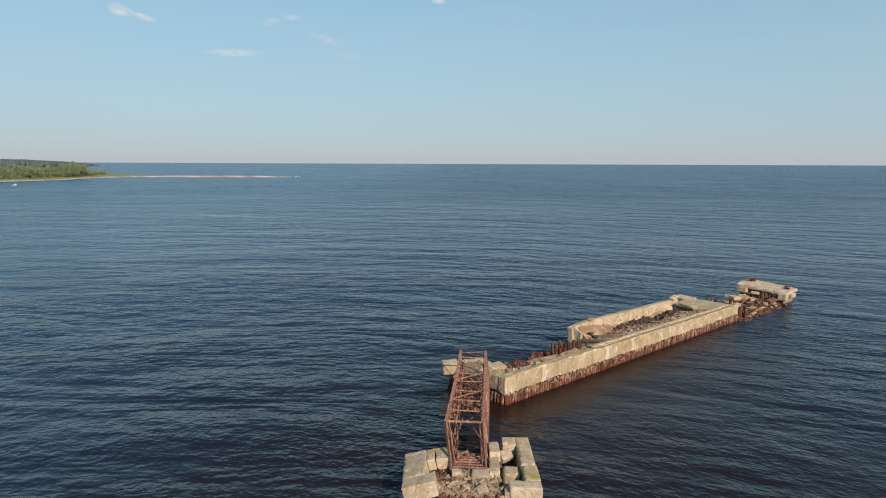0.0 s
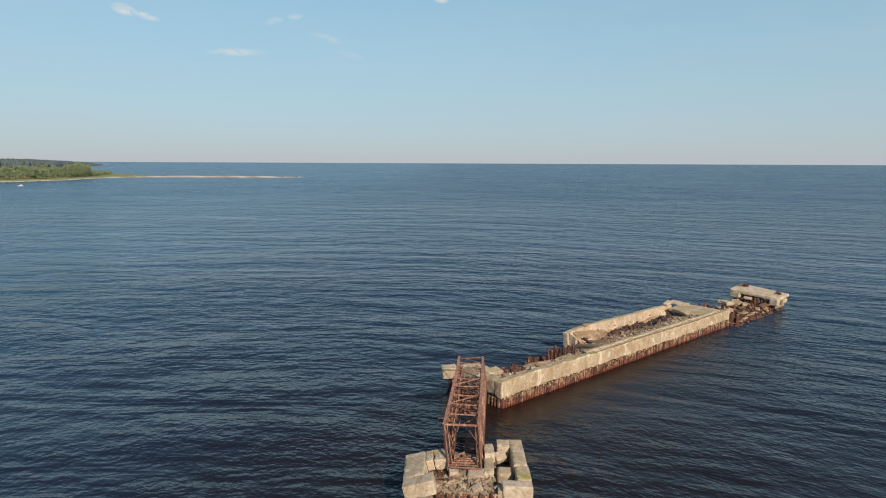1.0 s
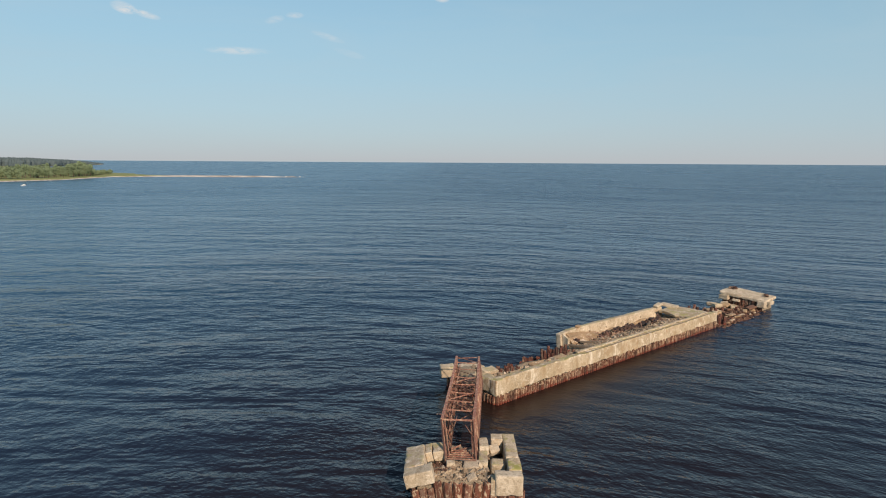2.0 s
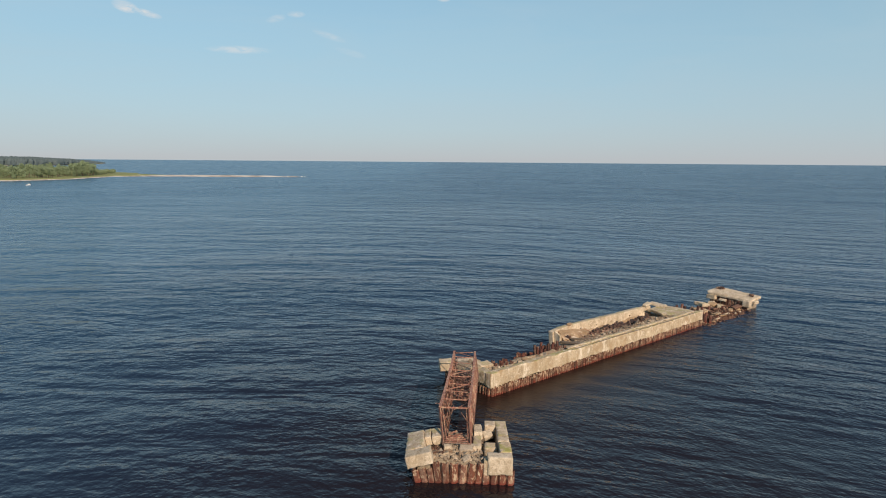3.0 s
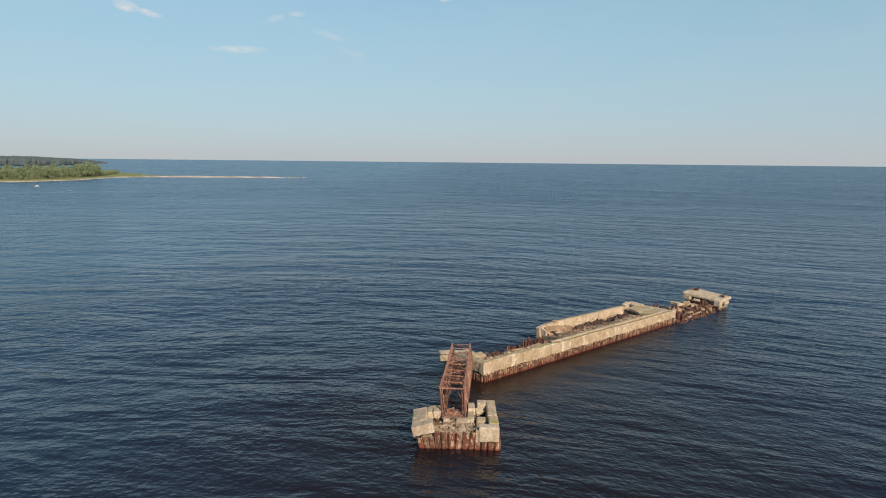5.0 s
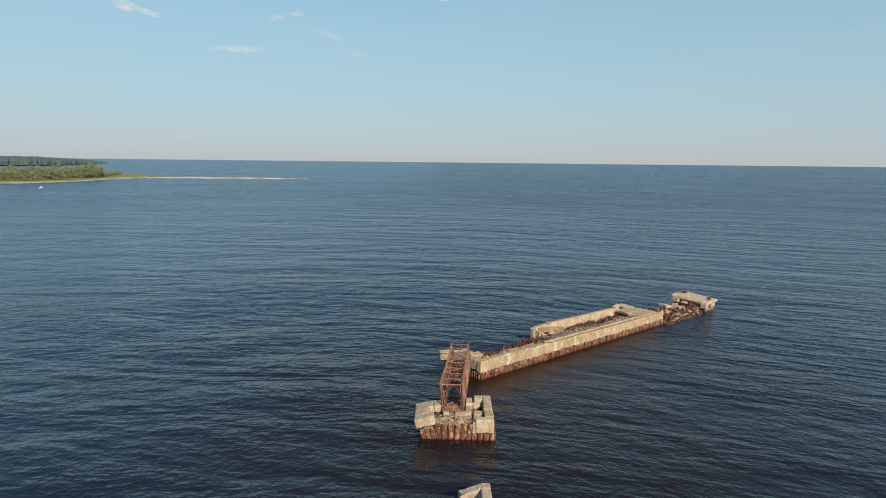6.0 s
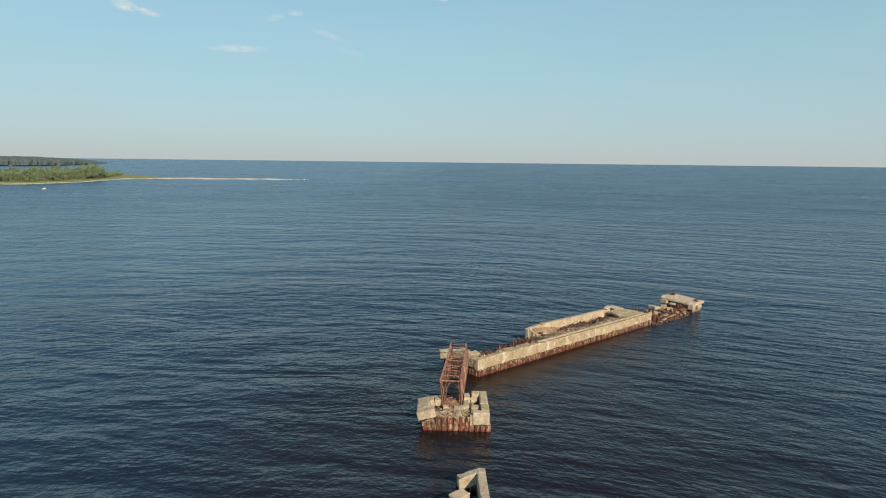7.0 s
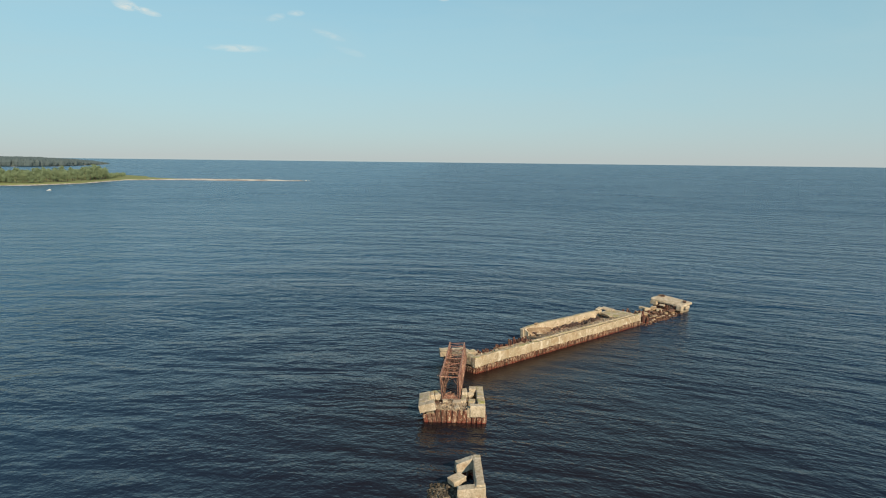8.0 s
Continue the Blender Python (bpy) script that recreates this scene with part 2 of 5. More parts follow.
# wind ripples ride on short waves, which ride on longer ones; gusts roughen them in broad patches
chop = n.math("ADD", ripples(1.9, 0.033, 6, 0.8, 3.0), ripples(4.4, 0.023, -5, 0.7, 7.0))
chop = n.math("ADD", chop, ripples(11.0, 0.016, 3, 0.55, 43.0, 2.0))
# long-crested trains bent round the pier run across the sheltered side
chop = n.math("ADD", chop, n.math("MULTIPLY", ripples(3.0, 0.028, -4, 0.22, 17.0, 1.0), n.math("MULTIPLY_ADD", calm, 0.95, 0.15)))
chop = n.math("MULTIPLY", chop, n.math("MULTIPLY_ADD", n.math("MAXIMUM", lee, n.math("MULTIPLY", calm, 0.25)), -0.8, 1.0))
fine = n.math("ADD", ripples(0.34, 0.072, 12, 0.72, 11.0), ripples(0.75, 0.058, -12, 0.75, 23.0))
fine = n.math("MULTIPLY", fine, n.math("MULTIPLY_ADD", lee, -0.6, n.math("MULTIPLY_ADD", calm, 0.42, 0.72)))
rise = n.math("MULTIPLY", n.math("MULTIPLY_ADD", gust, 1.6, 0.2), n.math("MULTIPLY_ADD", band, 1.6, 0.2))
# a gust roughens the water on the windward side of the footbridge
gusty = n.add("ShaderNodeMapRange", {0: n.vmath("DISTANCE", p, (-9.0, 46.0, 0.0)), 1: 4.0, 2: 22.0, 3: 1.0, 4: 0.0}).outputs[0]
rise = n.math("MULTIPLY", rise, n.math("MULTIPLY_ADD", gusty, 0.7, 1.0))
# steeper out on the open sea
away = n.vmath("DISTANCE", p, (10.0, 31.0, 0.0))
rise = n.math("MULTIPLY", rise, n.add("ShaderNodeMapRange", {0: away, 1: 22.0, 2: 95.0, 3: 0.9, 4: 2.7}).outputs[0])
# out there only the steep faces of the larger waves show, as short dashes
dashes = n.math("ADD", ripples(2.6, 0.034, 14, 1.5, 61.0), ripples(6.5, 0.026, -9, 1.7, 71.0))
dashes = n.math("MULTIPLY", dashes, n.add("ShaderNodeMapRange", {0: away, 1: 70.0, 2: 230.0}).outputs[0])
dashes = n.math("MULTIPLY", dashes, n.add("ShaderNodeMapRange", {0: away, 1: 300.0, 2: 800.0, 3: 0.85, 4: 0.30}).outputs[0])
chop = n.math("MULTIPLY", chop, n.add("ShaderNodeMapRange", {0: away, 1: 50.0, 2: 170.0, 3: 1.0, 4: 0.4}).outputs[0])
h = n.math("MULTIPLY", n.math("ADD", n.math("ADD", chop, fine), dashes), rise)
# seen low, the wave faces turned this way hide those turned away
out = n.math("ADD", s.outputs[1], -60.0)
h = n.math("ADD", h, n.math("MULTIPLY", n.math("ADD", out, n.math("SQRT", n.math("MULTIPLY_ADD", out, out, 1600.0))), 0.028))
# far out the wavelets are too fine to be told apart: they act as roughness
slick = n.add("ShaderNodeMapRange", {0: away, 1: 40.0, 2: 400.0, 3: 0.10, 4: 0.25}).outputs[0]
slick = n.math("MULTIPLY", slick, n.math("MULTIPLY_ADD", n.noise(n.stretch(q, 0.4, 1, 1, 2), 0.02, 6, 0.7, 0.5), 0.9, 0.55))
# paler blue towards the wooded shore
shoreward = n.add("ShaderNodeMapRange", {0: s.outputs[0], 1: 0.0, 2: -110.0}).outputs[0]
deep = n.mix(shoreward, (0.001, 0.030, 0.078), (0.026, 0.080, 0.145))
# body browned on the calm side, where less sky is reflected
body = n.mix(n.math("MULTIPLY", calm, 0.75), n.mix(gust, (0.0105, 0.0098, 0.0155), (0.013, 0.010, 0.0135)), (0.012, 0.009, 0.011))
# bluer body with distance, painting in the sky that far waves reflect
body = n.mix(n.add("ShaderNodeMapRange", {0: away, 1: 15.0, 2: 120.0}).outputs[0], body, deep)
# brown body colour for the smeared reflection of the pier wall
body = n.mix(lee, body, (0.016, 0.0085, 0.0065))
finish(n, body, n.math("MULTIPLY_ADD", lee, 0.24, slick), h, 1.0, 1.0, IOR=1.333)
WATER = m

m, n, p = material("shore_sand_and_grass")
z = n.add("ShaderNodeSeparateXYZ", {0: p}).outputs[2]
wob = n.math("MULTIPLY_ADD", n.noise(p, 0.05, 4), 1.6, z)
bare_spit = n.add("ShaderNodeMapRange", {0: n.add("ShaderNodeSeparateXYZ", {0: p}).outputs[0], 1: -385.0, 2: -330.0, 3: 0.0, 4: -1.1}).outputs[0]
wob = n.math("ADD", wob, bare_spit)
grass = n.mix(n.noise(p, 0.2, 4), (0.16, 0.20, 0.06), (0.25, 0.25, 0.10))
finish(n, n.mix(n.ramp(n.math("MULTIPLY", wob, 0.4), (0.50, 0.0), (0.64, 1.0)), n.mix(n.ramp(n.noise(n.stretch(p, 0.25, 1, 1), 0.22, 4, 0.65), (0.40, 0.0), (0.60, 1.0)), (0.32, 0.265, 0.225), (0.60, 0.55, 0.49)), grass), 0.95, n.noise(p, 0.8, 4), 0.3, 0.6)
SHORE = m


def make_leaves(name, *tones):
    m, n, p = material(name)
    isl = n.add("ShaderNodeNewGeometry").outputs["Random Per Island"]
    rnd = n.add("ShaderNodeObjectInfo").outputs["Random"]
    f = n.math("FRACT", n.math("ADD", n.math("MULTIPLY", isl, 0.55), n.math("MULTIPLY", rnd, 0.45)))
    c = n.ramp(f, *[(i / (len(tones) - 1), t) for i, t in enumerate(tones)])
    b = n.add("ShaderNodeBsdfPrincipled", {"Base Color": c, "Roughness": 0.85})
    thin = n.add("ShaderNodeBsdfTranslucent", {0: c})
    both = n.add("ShaderNodeMixShader", {0: 0.08, 1: b.outputs[0], 2: thin.outputs[0]})
    n.add("ShaderNodeOutputMaterial", {0: both.outputs[0]})
    return m


# leaf tones paled and greyed to put the sea haze into them
LEAVES = make_leaves("hazed_shore_leaves", (0.165, 0.228, 0.130), (0.205, 0.268, 0.150), (0.185, 0.248, 0.138), (0.235, 0.282, 0.170))
# bluish canopy: the haze over the distance is mixed into its green
FOREST = make_leaves("hazed_forest_canopy", (0.076, 0.108, 0.118), (0.086, 0.118, 0.126), (0.080, 0.113, 0.121))
m, n, p = material("tree_bark")
finish(n, n.mix(n.noise(p, 3.0), (0.06, 0.045, 0.035), (0.16, 0.13, 0.10)), 0.95)
BARK = m
m, n, p = material("white_boat_paint")
finish(n, n.mix(n.noise(p, 2.0), (0.74, 0.74, 0.72), (0.82, 0.82, 0.80)), 0.35)
BOAT_WHITE = m
m, n, p = material("dark_boat_trim")
finish(n, n.mix(n.noise(p, 3.0), (0.05, 0.06, 0.08), (0.10, 0.10, 0.11)), 0.5)
BOAT_DARK = m


# ---- builders ----
def mesh_of(bm, name, mat, smooth=False):
    me = bpy.data.meshes.new(name)
    bm.to_mesh(me)
    bm.free()
    me.materials.append(mat)
    if smooth:
        me.shade_smooth()
    return me


def part(name, bm, mat, parent, label="", at=None, smooth=False):
    me = bm if isinstance(bm, bpy.types.Mesh) else mesh_of(bm, name, mat, smooth)
    ob = new(name, me)
    ob.parent = parent
    if at is not None:
        ob.matrix_basis = at
    return tagged(ob, label)


def thing(name, m, label, category, group="", kind=""):
    ob = new(name)
    ob.empty_display_size = 0.2
    ob.matrix_basis = m
    return tagged(ob, label, category, group, kind)


def solo(name, bm, mat, m, label, category, group="", kind="", smooth=False):
    ob = new(name, bm if isinstance(bm, bpy.types.Mesh) else mesh_of(bm, name, mat, smooth))
    ob.matrix_basis = m
    return tagged(ob, label, category, group, kind)


def concrete(sx, sy, sz, seed, step=0.25, amp=0.035, chip=0.12, shape=None):
    """A worn concrete block from (0, 0, 0) to (sx, sy, sz): wavy faces, crisp edges broken off here and there. shape(x, y, z) may bend it."""
    def stops(s):
        k = max(1, min(260, round(s / step)))
        e = min(0.035, s / (2 * k + 2))
        return [0.0, e] + [s * i / k for i in range(1, k)] + [s - e, s]

    lines = [stops(s) for s in (sx, sy, sz)]
    nx, ny, nz = (len(q) - 1 for q in lines)
    size = Vector((sx, sy, sz))
    bm = bmesh.new()
    ids = {}

    def vert(i, j, k):
        if (i, j, k) not in ids:
            at = (i, j, k)
            q = Vector((lines[0][i], lines[1][j], lines[2][k]))
            o = q + Vector((seed * 7.3, seed * 3.1, seed * 1.7))
            n3 = noise.noise_vector(o * 0.9) * amp * 0.45 + noise.noise_vector(o * 4.0) * amp * 0.2
            bite = max(0.0, noise.noise(o * 0.8) - 0.20) * chip * 2.2 + max(0.0, noise.noise(o * 2.6) - 0.16) * chip * 1.2 + 0.008
            ends = [(nx, ny, nz)[a] for a in range(3)]
            rims = [at[a] in (0, ends[a]) for a in range(3)]
            near = [at[a] in (1, ends[a] - 1) for a in range(3)]
            for a in range(3):
                bite = min(bite, 0.3 * min(step, size[a]))
                inward = 1 if at[a] * 2 < ends[a] else -1
                if rims[a] and sum(rims) > 1:
                    n3[a] += bite * inward
                elif near[a] and sum(rims) > 0:
                    n3[a] += max(0.0, 1.9 * bite - 0.03) * inward
            q = q + n3
            if shape:
                q = Vector(shape(*q))
            ids[at] = bm.verts.new(q)
        return ids[i, j, k]

    for i in range(nx):
        for j in range(ny):
            bm.faces.new([vert(i, j, 0), vert(i, j + 1, 0), vert(i + 1, j + 1, 0), vert(i + 1, j, 0)])
            bm.faces.new([vert(i, j, nz), vert(i + 1, j, nz), vert(i + 1, j + 1, nz), vert(i, j + 1, nz)])
    for i in range(nx):
        for k in range(nz):
            bm.faces.new([vert(i, 0, k), vert(i + 1, 0, k), vert(i + 1, 0, k + 1), vert(i, 0, k + 1)])
            bm.faces.new([vert(i, ny, k), vert(i, ny, k + 1), vert(i + 1, ny, k + 1), vert(i + 1, ny, k)])
    for j in range(ny):
        for k in range(nz):
            bm.faces.new([vert(0, j, k), vert(0, j, k + 1), vert(0, j + 1, k + 1), vert(0, j + 1, k)])
            bm.faces.new([vert(nx, j, k), vert(nx, j + 1, k), vert(nx, j + 1, k + 1), vert(nx, j, k + 1)])
    for f in bm.faces:
        f.smooth = True
    for e in bm.edges:
        e.smooth = e.calc_face_angle(0.0) < 0.5
    return bm


def box(bm, lo, hi, m=None):
    """Adds a plain bar with thin chamfers on its long edges."""
    (x0, y0, z0), (x1, y1, z1) = lo, hi
    vs = [bm.verts.new((x, y, z)) for x in (x0, x1) for y in (y0, y1) for z in (z0, z1)]
    for f in ((0, 1, 3, 2), (4, 6, 7, 5), (0, 4, 5, 1), (2, 3, 7, 6), (0, 2, 6, 4), (1, 5, 7, 3)):
        bm.faces.new([vs[i] for i in f])
    if m is not None:
        bmesh.ops.transform(bm, matrix=m, verts=vs)
    return bm


def bar(a, b, w, h=None, twist=0.0, bow=0.0):
    """A steel angle (L section) from a to b, w wide, slightly bowed."""
    h = h or w
    a, b = Vector(a), Vector(b)
    d = b - a
    side = d.cross(Vector((0, 0, 1)))
    if side.length < 1e-4:
        side = Vector((1, 0, 0))
    side.normalize()
    top = side.cross(d).normalized()
    q = Matrix.Rotation(twist, 3, d.normalized())
    side, top = q @ side, q @ top
    t = 0.22 * min(w, h)
    prof = ((-w / 2, -h / 2), (w / 2, -h / 2), (w / 2, -h / 2 + t), (-w / 2 + t, -h / 2 + t), (-w / 2 + t, h / 2), (-w / 2, h / 2))
    n_seg = 4 if bow else 1
    bm = bmesh.new()
    rings = []
    for i in range(n_seg + 1):
        f = i / n_seg
        c = a + d * f + top * bow * math.sin(math.pi * f)
        rings.append([bm.verts.new(c + side * u + top * v) for u, v in prof])
    for r0, r1 in zip(rings, rings[1:]):
        for i in range(6):
            bm.faces.new([r0[i], r0[(i + 1) % 6], r1[(i + 1) % 6], r1[i]])
    bm.faces.new(rings[0][::-1])
    bm.faces.new(rings[-1])
    return bm


def rod(points, r, sides=5):
    """A bent round bar through the points."""
    bm = bmesh.new()
    rings = []
    pts = [Vector(q) for q in points]
    for i, q in enumerate(pts):
        d = (pts[min(i + 1, len(pts) - 1)] - pts[max(i - 1, 0)]).normalized()
        s = d.cross(Vector((0.31, 0.2, 0.93))).normalized()
        t = d.cross(s)
        rings.append([bm.verts.new(q + s * math.cos(k * math.tau / sides) * r + t * math.sin(k * math.tau / sides) * r) for k in range(sides)])
    for a, b in zip(rings, rings[1:]):
        for k in range(sides):
            bm.faces.new([a[k], a[(k + 1) % sides], b[(k + 1) % sides], b[k]])
    bm.faces.new(rings[0][::-1])
    bm.faces.new(rings[-1])
    return bm


ROCK_FACES = ((0, 1, 3, 2), (4, 6, 7, 5), (0, 4, 5, 1), (2, 3, 7, 6), (0, 2, 6, 4), (1, 5, 7, 3))


def heap(name, spots, mat, rng):
    """Angular broken lumps in one mesh. spots: (x, y, z, size) in any number."""
    vs, fs = [], []
    for x, y, z, s in spots:
        e = Euler((rng.uniform(-0.6, 0.6), rng.uniform(-0.6, 0.6), rng.uniform(0, 6.3))).to_matrix()
        dims = Vector((s * rng.uniform(0.6, 1.3), s * rng.uniform(0.5, 1.0), s * rng.uniform(0.3, 0.8)))
        b = len(vs)
        for sx in (-0.5, 0.5):
            for sy in (-0.5, 0.5):
                for sz in (-0.5, 0.5):
                    q = Vector((dims.x * sx * rng.uniform(0.55, 1.1), dims.y * sy * rng.uniform(0.55, 1.1), dims.z * sz * rng.uniform(0.6, 1.1)))
                    vs.append(tuple(e @ q + Vector((x, y, z))))
        fs += [tuple(b + i for i in f) for f in ROCK_FACES]
    me = bpy.data.meshes.new(name)
    me.from_pydata(vs, [], fs)
    me.materials.append(mat)
    return me


def surface(name, x0, x1, y0, y1, nx, ny, height, mat):
    """An uneven top sheet with skirts that reach down, for fills and mounds."""
    vs, fs = [], []
    for i in range(nx + 1):
        for j in range(ny + 1):
            x, y = x0 + (x1 - x0) * i / nx, y0 + (y1 - y0) * j / ny
            vs.append((x, y, height(x, y)))
    for i in range(nx):
        for j in range(ny):
            a = i * (ny + 1) + j
            fs.append((a, a + ny + 1, a + ny + 2, a + 1))
    rim = [i * (ny + 1) for i in range(nx + 1)] + [nx * (ny + 1) + j for j in range(1, ny + 1)]
    rim += [i * (ny + 1) + ny for i in range(nx - 1, -1, -1)] + [j for j in range(ny - 1, 0, -1)]
    low = len(vs)
    vs += [(vs[r][0], vs[r][1], -1.5) for r in rim]
    for k in range(len(rim)):
        k2 = (k + 1) % len(rim)
        fs.append((rim[k], low + k, low + k2, rim[k2]))
    me = bpy.data.meshes.new(name)
    me.from_pydata(vs, [], fs)
    me.materials.append(mat)
    me.shade_smooth()
    return me


def pile_mesh(width, top, seed, deep=0.17, mat=None):
    """One U-section sheet pile from under water to a ragged top, its pan towards -y."""
    rng = random.Random(seed)
    w, t = width, 0.035
    outer = [(-0.5 * w, 0.0), (-0.25 * w, -deep), (0.25 * w, -deep), (0.5 * w, 0.0)]
    inner = [(0.5 * w, t), (0.22 * w, -deep + t), (-0.22 * w, -deep + t), (-0.5 * w, t)]
    prof = outer + inner
    bm = bmesh.new()
    levels = [-1.2, -0.1, top * 0.45, top]
    rings = []
    for li, z in enumerate(levels):
        ring = []
        for pi, (x, y) in enumerate(prof):
            j = 0.012 if li else 0
            zz = z + (rng.uniform(-0.09, 0.05) if li == 3 and pi in (1, 2, 5, 6) else 0)
            ring.append(bm.verts.new((x + rng.uniform(-j, j), y + rng.uniform(-j, j), zz)))
        rings.append(ring)
    for a, b in zip(rings, rings[1:]):
        for k in range(8):
            bm.faces.new([a[k], a[(k + 1) % 8], b[(k + 1) % 8], b[k]])
    for k in range(3):
        q = rings[-1]
        bm.faces.new([q[k], q[k + 1], q[6 - k], q[7 - k]])
    return mesh_of(bm, "steel_sheet", mat or RUST)


def pile_row(parent, meshes, a, b, spacing, rng, lean=0.0, sink=0.06, fan=0.0, tilt=0.0):
    """Sheet piles side by side from a to b (x, y); their pans face to the right of that way."""
    a, b = Vector(a), Vector(b)
    d = b - a
    count = max(1, round(d.length / spacing))
    turn = math.degrees(math.atan2(d.y, d.x))
    for i in range(count):
        q = a + d * (i + 0.5) / count
        off = Vector((d.y, -d.x)).normalized() * rng.uniform(-0.03, 0.03)
        at = pose(q.x + off.x, q.y + off.y, -rng.uniform(0, sink), rng.uniform(-1, 1) * (1 + lean * 0.5), rng.uniform(-1, 1) * (0.6 + lean) + tilt + fan * (2 * (i + 0.5) / count - 1), turn + rng.uniform(-3, 3))
        part("steel_sheet", rng.choice(meshes), RUST, parent, at=at)


# ---- the sea ----
def graded(a, b, fine, lo, hi, grow=1.13):
    """Coordinates from lo to hi, fine apart between a and b, ever wider outside."""
    mid = list(np.arange(a, b + fine / 2, fine))
    right, s = [], fine
    q = mid[-1]
    while q < hi:
        s *= grow
        q = min(hi, q + s)
        right.append(q)
    left, s = [], fine
    q = a
    while q > lo:
        s *= grow
        q = max(lo, q - s)
        left.append(q)
    return np.array(left[::-1] + mid + right)


gx, gy = graded(-48, 62, 0.42, -4600, 4600), graded(8, 100, 0.34, -1500, 4850)
X, Y = np.meshgrid(gx, gy, indexing="ij")
Z = np.zeros_like(X)
rng = np.random.default_rng(7)
for k in range(26):
    length = 1.6 * 1.13 ** k if k < 15 else rng.uniform(2.0, 7.0)
    ang = radians(-97 + rng.normal(0, 21))
    kx, ky = math.cos(ang) * math.tau / length, math.sin(ang) * math.tau / length
    ph = kx * X + ky * (Y + 0.2 * (X - 8 + np.sqrt((X - 8) ** 2 + 500))) + rng.uniform(0, 6.3)
    Z += 0.0019 * length ** 0.75 * (np.sin(ph) + 0.22 * np.cos(2 * ph))
spread = np.maximum(np.maximum(-48 - X, X - 62), np.maximum(8 - Y, Y - 100)).clip(0, None)
Z *= np.exp(-spread / 8.0)
# calmer in the lee of the long pier
off = (X - 5.14) * 0.663 - (Y - 50.10) * 0.749
far = (X - 5.14) * 0.749 + (Y - 50.10) * 0.663
Z *= 1 - 0.65 * np.clip(1 - off / 14.0, 0, 1) * (off > -4) * np.clip((far + 8) / 8, 0, 1) * np.clip((50 - far) / 8, 0, 1)
nx, ny = X.shape
ids = np.arange(nx * ny).reshape(nx, ny)
quads = np.stack([ids[:-1, :-1], ids[1:, :-1], ids[1:, 1:], ids[:-1, 1:]], -1).reshape(-1, 4)
me = bpy.data.meshes.new("water")
me.vertices.add(nx * ny)
me.vertices.foreach_set("co", np.stack([X, Y, Z], -1).ravel())
me.loops.add(quads.size)
me.loops.foreach_set("vertex_index", quads.ravel())
me.polygons.add(len(quads))
me.polygons.foreach_set("loop_start", np.arange(0, quads.size, 4))
me.update()
me.validate()
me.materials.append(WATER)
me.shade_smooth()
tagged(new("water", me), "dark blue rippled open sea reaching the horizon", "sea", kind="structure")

# ---- the long pier: a sheet-pile box with a concrete rim ----
PIER = Matrix.Translation((5.14, 50.10, 0)) @ Matrix.Rotation(math.atan2(0.663, 0.749), 4, "Z")
LEN, WIDE = 43.1, 7.2
rng = random.Random(11)
pier = thing("pier", PIER, "long ruined concrete pier on rusty sheet piles", "pier")


def sag(x, y, z):
    return x, y, z + 0.025 * math.sin(x * 0.35) - (0.003 if z < 0.7 else 0.006) * x


def rim_wear(x, y, z):
    """Sagging, with a ragged lip that overhangs the piles and a broken ridge along the outer edge."""
    k = noise.noise(Vector((x * 0.8, 1.3, 0))) + 0.7 * noise.noise(Vector((x * 2.3, 4.1, 0)))
    lip = max(0.0, 1 - z / 0.5) * max(0.0, k + 0.1) if y < 0.4 else 0.0
    ridge = max(0.0, min(1.0, (0.38 - y) / 0.15)) * max(0.0, min(1.0, (noise.noise(Vector((x * 0.55, 8.0, 0))) + 0.18) * 5)) if z > 1.2 and x < 13.5 else 0.0
    gap = max(0.0, noise.noise(Vector((x * 1.5, 2.0, 0))) + 0.6 * noise.noise(Vector((x * 4.4, 6.0, 0))) - 0.12)
    worn = gap * max(0.0, 1 - y / 0.45) * max(0.0, (z - 0.9) / 0.52)
    return sag(x, y - 0.17 * lip + 0.35 * worn, z - 0.24 * lip + 0.11 * ridge - 0.40 * worn)


part("rim_beam", concrete(LEN, 0.85, 1.42, 3, 0.18, 0.07, 0.20, rim_wear), RIM_CONCRETE, pier, "weathered concrete rim with chipped lower edge", pose(0, 0, 0.9))
part("end_beam", concrete(1.35, 3.6, 1.30, 4, 0.18, 0.07, 0.20, lambda x, y, z: (x + 0.12 * max(0.0, noise.noise(Vector((y * 1.4, z * 1.2, 5.0)))) * max(0.0, 1 - x), y, z - 0.06 * y - 0.35 * max(0.0, noise.noise(Vector((x * 1.1, y * 1.3, 9.0)))) * z)), RIM_CONCRETE, pier, "greenish concrete end beam", pose(0.03, 0.62, 1.0))
part("curb", concrete(28.6, 0.42, 0.16, 5, 0.3, 0.03, 0.06, lambda x, y, z: (x, y + 0.05 * math.sin(x), z - 0.006 * (x + 13))), CONCRETE, pier, "low broken curb along the rim", pose(13.0, 0.50, 2.30))
# thin dark strip added to draw the dark groove along the rim's top
part("edge_timber", concrete(29.0, 0.13, 0.07, 15, 0.4, 0.02, 0.02, lambda x, y, z: (x, y + 0.03 * math.sin(x * 0.8), z + 0.025 * math.sin((x + 12.5) * 0.35) - 0.006 * (x + 12.5))), TIMBER, pier, "dark strip added for the groove along the rim", pose(12.5, 0.10, 2.28))
